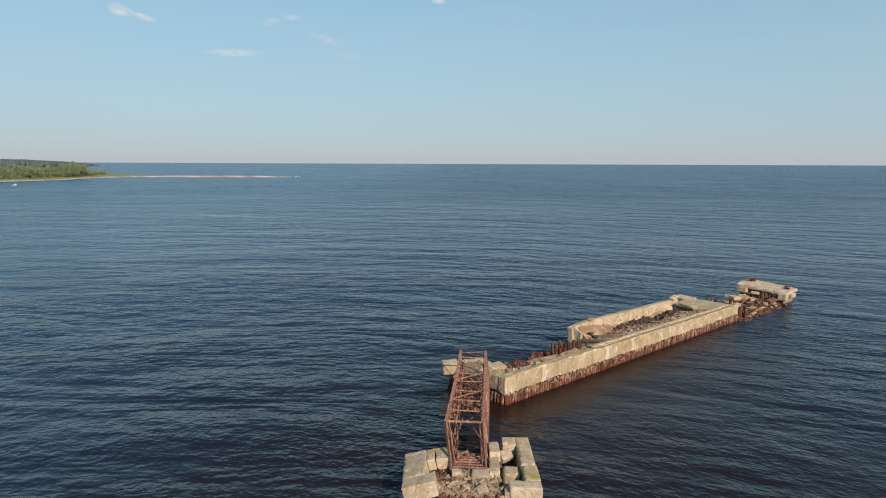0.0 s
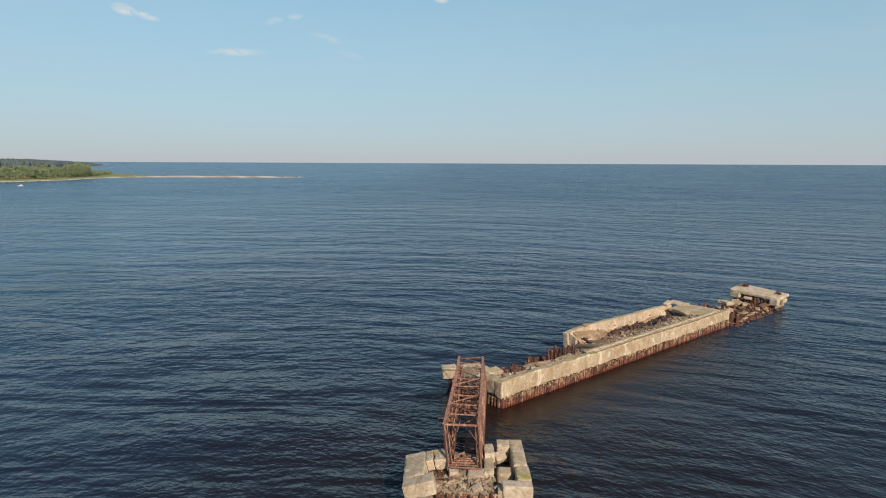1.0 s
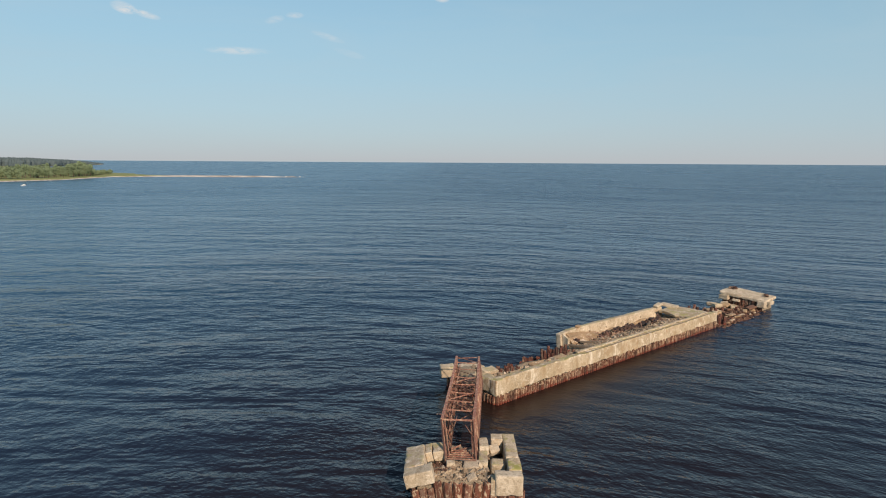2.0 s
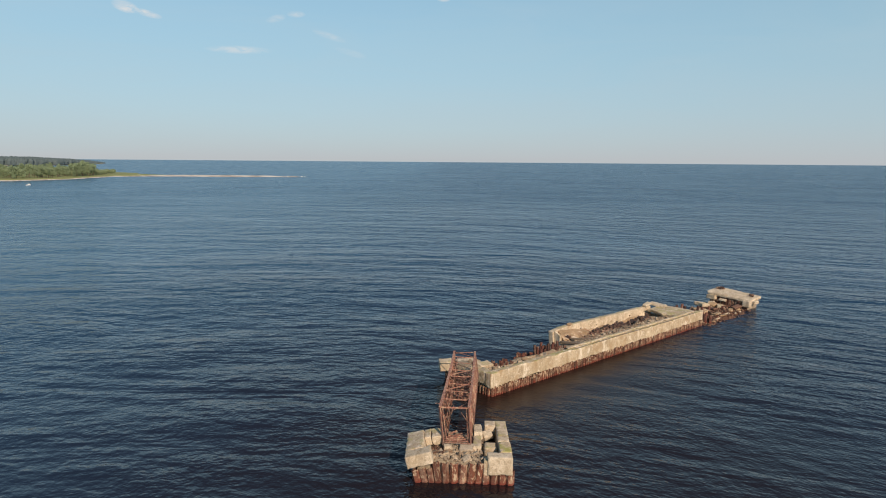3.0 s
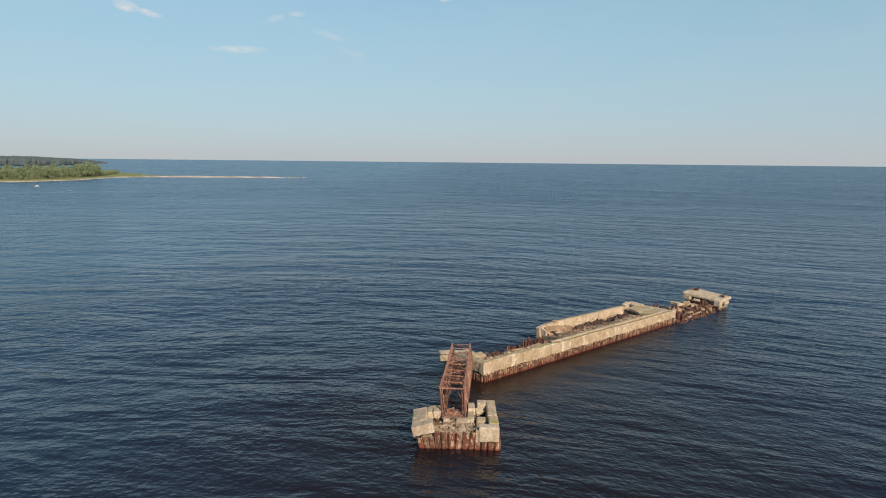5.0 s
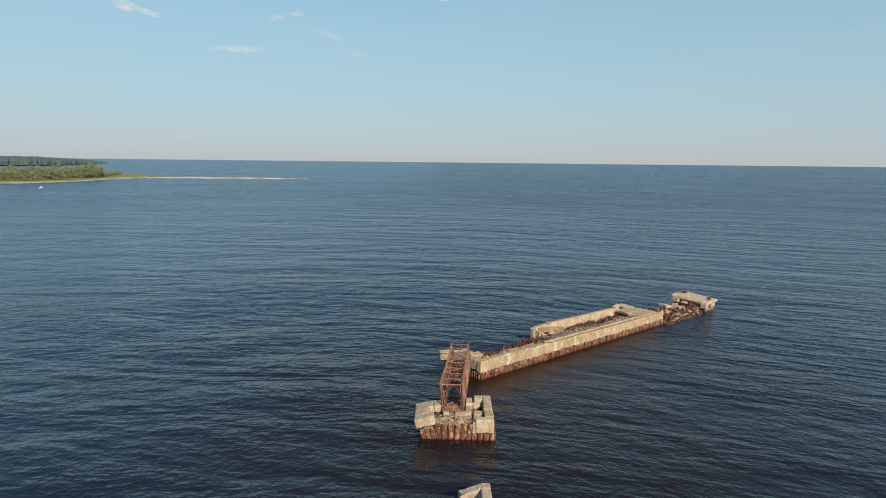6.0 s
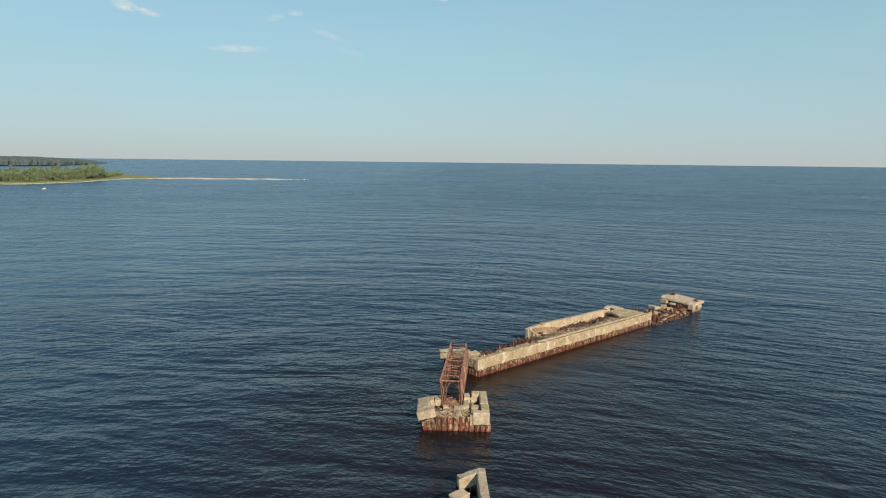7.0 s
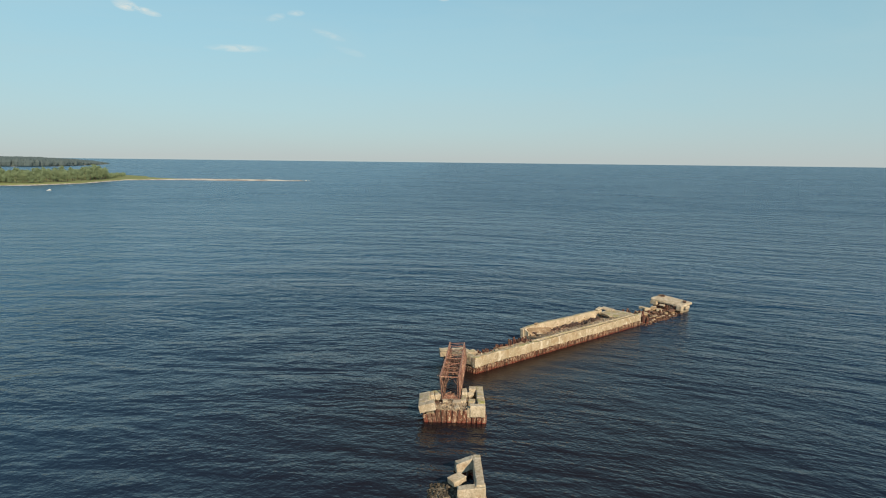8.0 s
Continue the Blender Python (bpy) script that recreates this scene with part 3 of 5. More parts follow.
part("parapet", concrete(22.2, 0.80, 1.72, 6, 0.24, 0.035, 0.12, lambda x, y, z: (x, y + 0.10 * math.sin(x * 0.4) + (z - 0.8) * 0.16 * (1 if y < 0.4 else 0.2), z + 0.09 * math.sin(x * 0.21) - 0.004 * x - 0.10 * max(0.0, 1.2 - x))), CONCRETE, pier, "tall pale concrete parapet with stained face", pose(17.5, 6.0, 0.75))
part("parapet_return", concrete(0.32, 0.95, 1.85, 7, 0.16, 0.03, 0.10, lambda x, y, z: (x + 0.10 * math.sin(y * 2.4), y, z * (0.70 + 0.26 * y))), PALE_CONCRETE, pier, "thin pale wall end curving inwards", pose(17.30, 5.16, 0.62))
part("end_post", concrete(0.40, 0.72, 1.72, 14, 0.18, 0.03, 0.10, lambda x, y, z: (x, y + 0.1 * z, z)), PALE_CONCRETE, pier, "", pose(17.14, 5.98, 0.6))
part("end_block", concrete(1.5, 1.1, 1.15, 114, 0.2, 0.06, 0.25, lambda x, y, z: (x, y, z * (0.8 + 0.18 * y))), STAINED_CONCRETE, pier, "rounded stained block at the parapet's end", pose(17.65, 5.15, 0.95))
part("bank", concrete(5.6, 1.5, 1.15, 115, 0.2, 0.10, 0.3, lambda x, y, z: (x, y, z * (0.25 + 0.5 * y) * (1.0 - 0.10 * x))), STAINED_CONCRETE, pier, "crumbled brown bank against the parapet", pose(18.1, 4.65, 1.2))
part("footing", concrete(20.5, 0.5, 0.5, 8, 0.4, 0.06, 0.2, lambda x, y, z: (x, y, z * (0.8 + 0.4 * math.sin(x * 0.9)))), STAINED_CONCRETE, pier, "", pose(18.5, 5.5, 0.9))
part("end_wall", concrete(1.0, 5.2, 1.2, 9, 0.3, 0.05, 0.2), CONCRETE, pier, "", pose(LEN - 1.02, 0.86, 0.78))
part("corner_post", concrete(0.5, 0.5, 1.9, 10, 0.22, 0.03, 0.1), PALE_CONCRETE, pier, "", pose(LEN - 0.32, -0.09, 0.35))


crumbs = [(rng.uniform(0.1, LEN), -0.03 + rng.uniform(-0.08, 0.1), 0.86 + rng.uniform(-0.26, 0.06), 0.04 + 0.16 * rng.random() ** 2.5) for _ in range(420)]
part("crumbled_edge", heap("crumbled_edge", crumbs, PALE_CONCRETE, rng), PALE_CONCRETE, pier, "crumbled lumps along the rim's lower edge")["kind"] = "stuff"


def fill_height(x, y):
    q = noise.noise(Vector((x * 0.5, y * 0.5, 2))) * 0.22 + noise.noise(Vector((x * 1.7, y * 1.7, 5))) * 0.10
    if x < 16.5:
        slump = max(0.0, min(1.0, (y - 1.2) / 3.2)) * max(0.0, min(1.0, (x - 1.8) / 2.5))
        return 1.95 - 1.7 * slump + q
    up = max(0.0, min(1.0, (x - 16.5) / 2.0))
    return (1.95 - 0.85 * max(0.0, min(1.0, (y - 0.9) / 4.5))) * (0.7 + 0.3 * up) + q * 0.8


part("fill", surface("fill", 0.6, LEN - 0.9, 0.7, 6.15, 150, 22, fill_height, FILL), FILL, pier, "gravel and crumbled concrete fill")

piles_long = [pile_mesh(0.265, 0.86 + 0.035 * i, i, 0.17, CRUSTED_RUST) for i in range(4)]
pile_row(pier, piles_long, (0.05, 0.03), (LEN, 0.03), 0.35, rng, 2.6, 0.05)
pile_row(pier, piles_long, (0.10, WIDE - 0.3), (0.10, 0.1), 0.40, rng, 2.0, 0.15)
pile_row(pier, piles_long, (LEN - 0.1, 0.2), (LEN - 0.1, WIDE - 0.6), 0.46, rng, 2.0)
pile_row(pier, piles_long, (40.0, 6.62), (17.0, 6.62), 0.46, rng, 1.0, 0.3)
stubs = [pile_mesh(0.42, h, 20 + i, 0.16, DARK_RUST) for i, h in enumerate((1.2, 1.5, 1.75, 1.95))]
pile_row(pier, stubs, (4.6, 5.2), (6.4, 1.9), 0.44, rng, 5.0, 0.25)
tall_stubs = [pile_mesh(0.34, h, 26 + i, 0.15, DARK_RUST) for i, h in enumerate((1.65, 1.9, 2.1))]
pile_row(pier, tall_stubs, (12.3, 5.0), (14.4, 2.5), 0.36, rng, 5.0, 0.25)
pile_row(pier, tall_stubs, (13.4, 5.2), (16.2, 3.4), 0.36, rng, 6.0, 0.3)
pile_row(pier, [pile_mesh(0.46, h, 30 + i, 0.17, DARK_RUST) for i, h in enumerate((0.5, 0.8, 0.95))], (16.5, 6.4), (4.5, 5.9), 0.5, rng, 7.0, 0.5)

spots = []
for _ in range(1500):
    x, y = rng.uniform(17.5, 37.0), rng.uniform(1.1, 5.7)
    s = 0.10 + 0.34 * rng.random() ** 3
    spots.append((x, y, fill_height(x, y) + s * 0.12, s))
for _ in range(420):
    x, y = rng.uniform(0.9, 16.5), rng.uniform(0.95, 5.2)
    s = 0.15 + 0.5 * rng.random() ** 2.5
    spots.append((x, y, fill_height(x, y) + s * 0.12, s))
solo("rubble", heap("rubble", spots, RUBBLE, rng), RUBBLE, PIER, "loose broken concrete and stones lying inside the pier", "rubble", kind="stuff")

spots = []
for cx, cy, r, k in ((23.8, 4.6, 0.85, 80), (26.3, 4.4, 0.9, 30), (28.4, 4.3, 1.3, 120), (31.0, 4.2, 0.9, 30), (33.6, 4.3, 1.2, 90), (35.4, 4.3, 0.8, 40), (18.4, 5.0, 0.7, 30)):
    for _ in range(k):
        a, q = rng.uniform(0, 6.3), r * math.sqrt(rng.random())
        x, y = cx + 1.3 * q * math.cos(a), cy + 0.6 * q * math.sin(a)
        spots.append((x, y, fill_height(x, y) + 0.1 + 0.85 * max(0, 1 - q / r) * rng.random() ** 0.6, rng.uniform(0.16, 0.42)))
solo("dark_rubble", heap("dark_rubble", spots, DARK_STONE, rng), DARK_STONE, PIER, "heaps of dark tarry debris along the parapet", "debris", kind="stuff")


def slab(m, size, seed, label, mat=CONCRETE, group="broken slabs on the pier", chip=0.18, shape=None, name="concrete_slab"):
    return solo(name, concrete(*size, seed, 0.22, 0.05, chip, shape), mat, m, label, "slab", group)


def torn(x, y, z):
    """The deck's broken inner edge, undercut and ragged."""
    k = max(0.0, 1 - x / 1.2)
    return x + k * (0.22 * math.sin(y * 1.9) + 0.3 * noise.noise(Vector((y * 2.1, z, 3.0))) + 0.4 * (0.4 - z)), y, z - 0.10 * k * max(0.0, math.sin(y * 1.1))


slab(PIER @ pose(37.75, 0.87, 1.70, 1, -1.5, 1), (2.6, 4.7, 0.38), 121, "cracked deck plate with a torn undercut edge", RIM_CONCRETE, chip=0.3, shape=torn)
slab(PIER @ pose(40.38, 0.90, 1.68, -1, 2, -1), (1.75, 4.5, 0.36), 221, "cracked concrete deck plate at the pier's far end", RIM_CONCRETE, chip=0.3)
slab(PIER @ pose(40.5, 4.45, 2.10, 5, 3, 16), (1.5, 2.3, 0.36), 122, "pale broken slab lying on the deck's corner", PALE_CONCRETE, chip=0.25)
slab(PIER @ pose(38.3, 5.95, 2.30, 3, -5, 6), (1.6, 0.7, 0.34), 222, "broken lump of coping on the parapet's far end", PALE_CONCRETE, chip=0.3, name="concrete_lump")
slab(PIER @ pose(39.3, 4.9, 2.06, -4, 4, -20), (1.1, 0.8, 0.2), 22, "mossy slab piece lying on the deck", MOSSY_CONCRETE, chip=0.25)
slab(PIER @ pose(1.15, 2.6, 1.85, 7, 3, -6), (1.7, 1.15, 0.45), 23, "broken concrete slab tipped against the rim")
slab(PIER @ pose(-1.0, 6.55, 1.12, 3, -2, -34), (1.4, 1.2, 1.0), 24, "cracked concrete corner block overhanging the piles", CONCRETE, chip=0.2, name="concrete_block")
slab(PIER @ pose(1.0, 5.2, 1.38, 4, 2, -10), (2.4, 1.6, 0.5), 25, "pale concrete slab lying under the bridge end", PALE_CONCRETE)
slab(PIER @ pose(6.8, 1.1, 1.60, 11, 2, -4), (2.5, 1.25, 0.32), 26, "long stained slab sliding off the rim", STAINED_CONCRETE)
slab(PIER @ pose(9.6, 1.0, 1.78, 7, -1, 4), (2.4, 0.8, 0.26), 27, "thin stained slab lying along the rim", STAINED_CONCRETE)
slab(PIER @ pose(20.6, 6.15, 2.50, 3, 5, 15), (0.9, 0.5, 0.25), 30, "dark stained lump lying on the parapet's top", STAINED_CONCRETE, name="concrete_lump")


slab(PIER @ pose(17.7, 4.55, 0.95, 38, 0, -4), (2.8, 1.5, 0.26), 31, "stained slab fallen against the parapet's foot", STAINED_CONCRETE)
for x in (22.6, 26.1, 29.4, 34.0):
    lump = heap("anchor_stub", [(x + rng.uniform(-0.12, 0.12), 5.98 + rng.uniform(-0.05, 0.03), 1.75 + rng.uniform(-0.12, 0.2), rng.uniform(0.08, 0.17)) for _ in range(4)], RED_STONE, rng)
    part("anchor_stub", lump, RED_STONE, pier, "rusty stump of an anchor in the parapet")


def timber(m, length, label, w=0.26, h=0.22, group="timbers on the pier"):
    bm = concrete(length, w, h, int(length * 17), 0.3, 0.012, 0.02)
    return solo("timber_beam", bm, TIMBER, m, label, "beam", group)


timber(PIER @ pose(18.4, 4.3, 1.50, 0, -4, -62), 3.2, "grey squared timber lying across the rubble")
timber(PIER @ pose(16.9, 4.8, 1.25, 0, -5, -80), 3.6, "dark squared timber at the fill's edge", 0.32, 0.25)
timber(PIER @ pose(27.8, 3.2, 1.75, 0, 3, -38), 1.9, "weathered timber half buried in rubble", 0.2, 0.16)
timber(PIER @ pose(30.8, 2.8, 1.78, 0, -3, 24), 1.6, "weathered timber half buried in rubble", 0.2, 0.16)

for _ in range(26):
    x, y = rng.choice(((19.5, 3.9), (20.8, 4.2), (22.2, 3.6), (23.6, 4.0), (29.5, 3.8), (34.2, 3.9)))
    x, y = x + rng.uniform(-1.0, 1.0), y + rng.uniform(-0.8, 0.6)
    z = fill_height(x, y) - 0.05
    a, L = rng.uniform(0, 6.3), rng.uniform(0.6, 1.7)
    pts = [(x + math.cos(a) * L * f, y + math.sin(a) * L * f, z + 0.75 * L * math.sin(f * rng.uniform(1.5, 2.9)) * 0.6) for f in (0, 0.25, 0.5, 0.75, 1.0)]
    solo("bent_rebar", rod(pts, 0.026), TRUSS_RUST, PIER, "bent rusty reinforcing bar sticking out of rubble", "rebar", "bent bars in the rubble")

# ---- rubble spit and the tilted far block ----
FAR = PIER


def mound_height(x, y):
    a, b = (x - 51.0) / 8.6, (y - 2.4) / 3.7
    return 0.88 * max(0.0, 1 - a * a) ** 0.7 * max(0.0, 1 - b * b) ** 0.6 - 0.35 + noise.noise(Vector((x * 0.9, y * 0.9, 1))) * 0.28


spots = []
for _ in range(1000):
    x, y = rng.uniform(43.2, 57.6), rng.uniform(-1.0, 5.8)
    z = mound_height(x, y)
    s = 0.14 + 0.40 * rng.random() ** 3
    if z > -0.3:
        spots.append((x, y, z + 0.08, s))
solo("rubble_mound", surface("rubble_mound", 42.9, 58.2, -1.3, 6.1, 46, 26, mound_height, MAROON_FILL), MAROON_FILL, FAR, "low collapsed core of the pier rising from the water", "mound", kind="stuff")
solo("fallen_rubble", heap("fallen_rubble", spots, RED_STONE, rng), RED_STONE, FAR, "rust-stained broken concrete tumbled into the water", "rubble", kind="stuff")
for k, (x, y, a, w, d) in enumerate(((46.2, 1.6, 20, 1.8, 0.9), (47.6, 3.2, -35, 1.5, 1.1), (51.6, 1.6, 60, 1.7, 0.8), (52.9, 3.0, 5, 1.4, 1.0), (54.6, 0.4, -20, 1.5, 0.8), (48.9, 1.9, 75, 1.3, 0.9), (45.0, 0.2, 40, 1.2, 0.8))):
    slab(FAR @ pose(x, y, mound_height(x, y) + 0.2, rng.uniform(-14, 14), rng.uniform(-14, 14), a), (w, d, 0.3), 140 + k, "flat broken slab lying in the rubble", STAINED_CONCRETE if k % 2 else RED_STONE, "blocks in the collapsed rubble")
for k in range(24):
    x, y = rng.uniform(46.5, 57.0), rng.uniform(-0.3, 4.6)
    w = rng.uniform(0.7, 1.5)
    slab(FAR @ pose(x, y, max(0.0, mound_height(x, y)) + 0.05, rng.uniform(-24, 24), rng.uniform(-20, 20), rng.uniform(0, 180)), (w, w * rng.uniform(0.45, 0.8), rng.uniform(0.14, 0.26)), 400 + k, "jagged flat shard lying in the rubble", (RUBBLE, STAINED_CONCRETE, PALE_CONCRETE, STAINED_CONCRETE)[k % 4], "blocks in the collapsed rubble", 0.12, name="concrete_shard")
ruin_piles = thing("pile_cluster", FAR, "bent rusty sheet piles standing in the rubble", "piles")
pile_row(ruin_piles, stubs, (44.0, 5.4), (48.5, 4.2), 0.55, rng, 8.0, 0.9)
pile_row(ruin_piles, stubs, (43.5, 2.6), (45.4, -0.4), 0.5, rng, 8.0, 0.7)
pile_row(ruin_piles, stubs, (44.0, 1.0), (47.4, -0.5), 0.6, rng, 9.0, 0.8)
pile_row(ruin_piles, stubs, (45.2, 4.0), (48.2, 2.0), 0.6, rng, 9.0, 0.7)
pile_row(ruin_piles, stubs[:2], (48.5, 3.2), (53.5, 1.6), 0.9, rng, 9.0, 0.6)
slab(FAR @ pose(51.2, 4.0, 0.62, 6, -3, -20), (1.6, 1.7, 0.7), 41, "broken block beside the collapsed rubble", CONCRETE, "blocks in the collapsed rubble", 0.5, lambda x, y, z: (x + 0.25 * math.sin(y * 2.3), y, z * (0.6 + 0.3 * math.sin(x * 2.1 + y))), name="concrete_block")
slab(FAR @ pose(52.8, 3.3, 0.62, 4, 5, -14), (3.3, 1.1, 0.28), 45, "long flat slab resting on the rubble", STAINED_CONCRETE, "blocks in the collapsed rubble")
slab(FAR @ pose(53.6, 1.6, 0.45, 10, 5, 30), (1.8, 1.1, 0.4), 42, "flat broken slab lying in the rubble", CONCRETE, "blocks in the collapsed rubble")
slab(FAR @ pose(49.4, 0.6, 0.35, -8, 6, 12), (2.3, 1.0, 0.35), 43, "flat broken slab lying in the rubble", STAINED_CONCRETE, "blocks in the collapsed rubble")
slab(FAR @ pose(51.8, -0.2, 0.2, -12, 6, 50), (1.6, 0.9, 0.35), 44, "flat broken slab half sunk in water", PALE_CONCRETE, "blocks in the collapsed rubble")

far_block = thing("ruined_block", FAR @ pose(57.6, -0.6, 0, 0, 0, 0), "tilted concrete pier head on rusty sheet piles", "pier block")
part("cap", concrete(4.1, 6.9, 0.50, 51, 0.22, 0.09, 0.34, lambda x, y, z: (x - 0.06 * y, y, z + 0.085 * y + 0.04 * x - 0.05 * max(0.0, 0.8 - x) * (z / 0.55))), PALE_CONCRETE, far_block, "pale worn concrete cap", pose(0, 0, 1.18))
part("corner_lump", concrete(0.95, 1.15, 1.0, 52, 0.16, 0.16, 0.40), PALE_CONCRETE, far_block, "broken corner hanging over the piles", pose(-0.62, -0.15, 0.62, 0, 4, 0))
part("corner_lump", concrete(1.5, 0.6, 0.5, 152, 0.16, 0.14, 0.35), PALE_CONCRETE, far_block, "", pose(0.7, -0.42, 0.95, 5, 0, 0))
part("broken_edge", concrete(0.9, 1.4, 0.7, 53, 0.16, 0.16, 0.40), CONCRETE, far_block, "", pose(-0.95, 5.3, 1.05))
part("broken_edge", concrete(0.6, 1.1, 0.4, 153, 0.15, 0.14, 0.35), PALE_CONCRETE, far_block, "", pose(-0.75, 3.6, 0.95, 4, 8, 10))
for hx, hy in ((2.6, 0.95), (2.4, 6.0)):
    lump = heap("bollard_stump", [(hx + rng.uniform(-0.4, 0.4), hy + rng.uniform(-0.4, 0.4), 1.78 + 0.085 * hy + 0.1 + rng.uniform(0, 0.14), rng.uniform(0.3, 0.55)) for _ in range(11)], RED_STONE, rng)
    part("bollard_stump", lump, RED_STONE, far_block, "rust-stained stump of a bollard")
far_piles = [pile_mesh(0.5, 1.35 + 0.12 * i, 60 + i) for i in range(3)]
pile_row(far_block, far_piles, (0.15, 6.6), (0.15, 0.4), 0.5, rng, 3.0, 0.1)
pile_row(far_block, far_piles, (0.3, 0.9), (3.7, 0.9), 0.5, rng, 3.0, 0.1)
pile_row(far_block, far_piles, (3.8, 1.0), (3.8, 6.6), 0.55, rng, 3.0, 0.1)
part("core", concrete(3.3, 5.9, 1.5, 54, 0.5, 0.05, 0.1), FILL, far_block, "", pose(0.45, 0.5, -0.4))

# ---- the middle caisson ----
CAISSON = pose(-1.58, 33.39, 0, 0, 0, -3.45)
rng = random.Random(23)
caisson = thing("caisson", CAISSON, "broken concrete caisson ringed with leaning rusty sheet piles", "caisson", "caissons")
INTO = CAISSON.inverted()
for y0, long, seed, mat, word in ((33.66, 1.75, 71, MOSSY_CONCRETE, "wall length with yellow lichen"), (35.44, 0.85, 171, PALE_CONCRETE, ""), (36.32, 2.85, 172, CONCRETE, "")):
    part("wall", concrete(0.88, long, 1.45, seed, 0.2, 0.025, 0.09, lambda x, y, z: (x, y, z + 0.012 * y)), mat, caisson, word, INTO @ pose(4.67 + 0.02 * (seed % 3), y0, 0.74, 0, 0, -0.3))
part("block", concrete(1.82, 0.92, 1.36, 72, 0.2, 0.03, 0.13), PALE_CONCRETE, caisson, "pale concrete front block", INTO @ pose(3.75, 32.76, 0.80, 0, 0, 0.2))
part("block", concrete(0.30, 0.80, 1.12, 79, 0.15, 0.03, 0.12), CONCRETE, caisson, "", INTO @ pose(3.44, 32.86, 0.72, 0, 2, -3))
part("wall", concrete(0.86, 0.95, 1.15, 73, 0.16, 0.035, 0.14, lambda x, y, z: (x, y + 0.5 * max(0, 0.55 - z) * (1 if y < 0.5 else 0), z)), PALE_CONCRETE, caisson, "", INTO @ pose(3.82, 38.16, 1.10, 0, 0, -2))
part("fallen_wall", concrete(0.75, 0.75, 0.42, 173, 0.15, 0.04, 0.16), PALE_CONCRETE, caisson, "wall piece slipped into the hollow", INTO @ pose(3.80, 37.45, 1.22, 24, -16, 8))
part("cross_wall", concrete(0.62, 1.95, 1.15, 74, 0.18, 0.04, 0.16), CONCRETE, caisson, "", INTO @ pose(2.74, 34.98, 0.82, 0, 2, -3))
part("cross_wall", concrete(0.66, 1.50, 1.15, 174, 0.18, 0.04, 0.16), PALE_CONCRETE, caisson, "", INTO @ pose(2.96, 37.05, 1.04, 0, -1, 1))
part("cap_block", concrete(1.92, 1.15, 0.92, 76, 0.2, 0.04, 0.13), PALE_CONCRETE, caisson, "pale front end of the tilted cap", INTO @ pose(-2.04, 32.95, 1.08, 0, -15, 0))
part("cap_slab", concrete(1.36, 3.15, 0.90, 75, 0.2, 0.035, 0.12), CONCRETE, caisson, "thick cap slab tilting outwards", INTO @ pose(-2.06, 34.13, 1.07, 0, -15, 0.5))
part("cap_fragment", concrete(0.46, 1.42, 0.75, 77, 0.14, 0.05, 0.2), CONCRETE, caisson, "", INTO @ pose(-0.745, 35.98, 1.43, 1, -14, 0.5))
part("cap_fragment", concrete(0.84, 1.40, 0.72, 78, 0.14, 0.06, 0.2, lambda x, y, z: (x + 0.10 * math.sin(y * 3.0) * max(0.0, 0.5 - x), y - 0.12 * x, z)), CONCRETE, caisson, "cracked slab on the cap's broken corner", INTO @ pose(-0.30, 36.05, 1.50, 2, -9, 2))
front = [pile_mesh(0.60, 1.66 + 0.13 * i, 80 + i, 0.2, FLAKED_RUST) for i in range(3)]
low = [pile_mesh(0.59, 0.85 + 0.1 * i, 84 + i, 0.2) for i in range(3)]
pile_row(caisson, low, (0.0, 0.0), (1.5, 0.0), 0.52, rng, 2.0, 0.05, 0.0, -11.0)
pile_row(caisson, front, (1.45, 0.0), (4.9, 0.0), 0.6, rng, 3.0, 0.3, 9.0, 2.0)
pile_row(caisson, low, (4.9, 0.0), (7.3, 0.0), 0.6, rng, 1.0, 0.1)
pile_row(caisson, low, (7.12, 0.1), (6.76, 5.9), 0.6, rng, 2.0, 0.1)
pile_row(caisson, low, (7.1, 6.0), (0.2, 6.0), 0.6, rng, 2.0, 0.1)
pile_row(caisson, low, (0.0, 5.9), (0.0, 0.1), 0.6, rng, 4.0, 0.1)


def caisson_height(x, y):
    q = noise.noise(Vector((x * 0.8, y * 0.8, 9))) * 0.2
    if x > 4.95 and y > 0.9:
        return 0.55 + q
    return 1.55 - 0.25 * max(0.0, (2.4 - x)) * (1 if y > 1.2 else 0.2) + q - 0.10 * max(0.0, y - 3)


part("fill", surface("fill", 0.2, 7.0, 0.15, 5.85, 40, 34, caisson_height, FILL), FILL, caisson)
spots = []
for _ in range(620):
    x, y = rng.uniform(1.2, 4.7), rng.uniform(0.2, 4.6)
    s = 0.10 + 0.36 * rng.random() ** 2.6
    spots.append((x, y, caisson_height(x, y) + s * 0.15, s))
for _ in range(90):
    x, y = rng.uniform(4.8, 6.2), rng.uniform(0.6, 4.6)
    s = 0.15 + 0.3 * rng.random()
    spots.append((x, y, caisson_height(x, y) + s * 0.15, s))
solo("rubble", heap("rubble", spots, RUBBLE, rng), RUBBLE, CAISSON, "grey broken concrete chunks filling the caisson", "rubble", kind="stuff")
spots = []
for _ in range(150):
    x, y = rng.uniform(0.75, 2.15), rng.uniform(1.0, 2.7)
    s = 0.10 + 0.22 * rng.random() ** 2
    spots.append((x, y, caisson_height(x, y) + 0.08 + s * 0.15, s))
solo("rusty_rubble", heap("rusty_rubble", spots, RED_STONE, rng), RED_STONE, CAISSON, "rust-brown crumbled debris between the caisson's slabs", "debris", kind="stuff")
G = "loose blocks in the caissons"
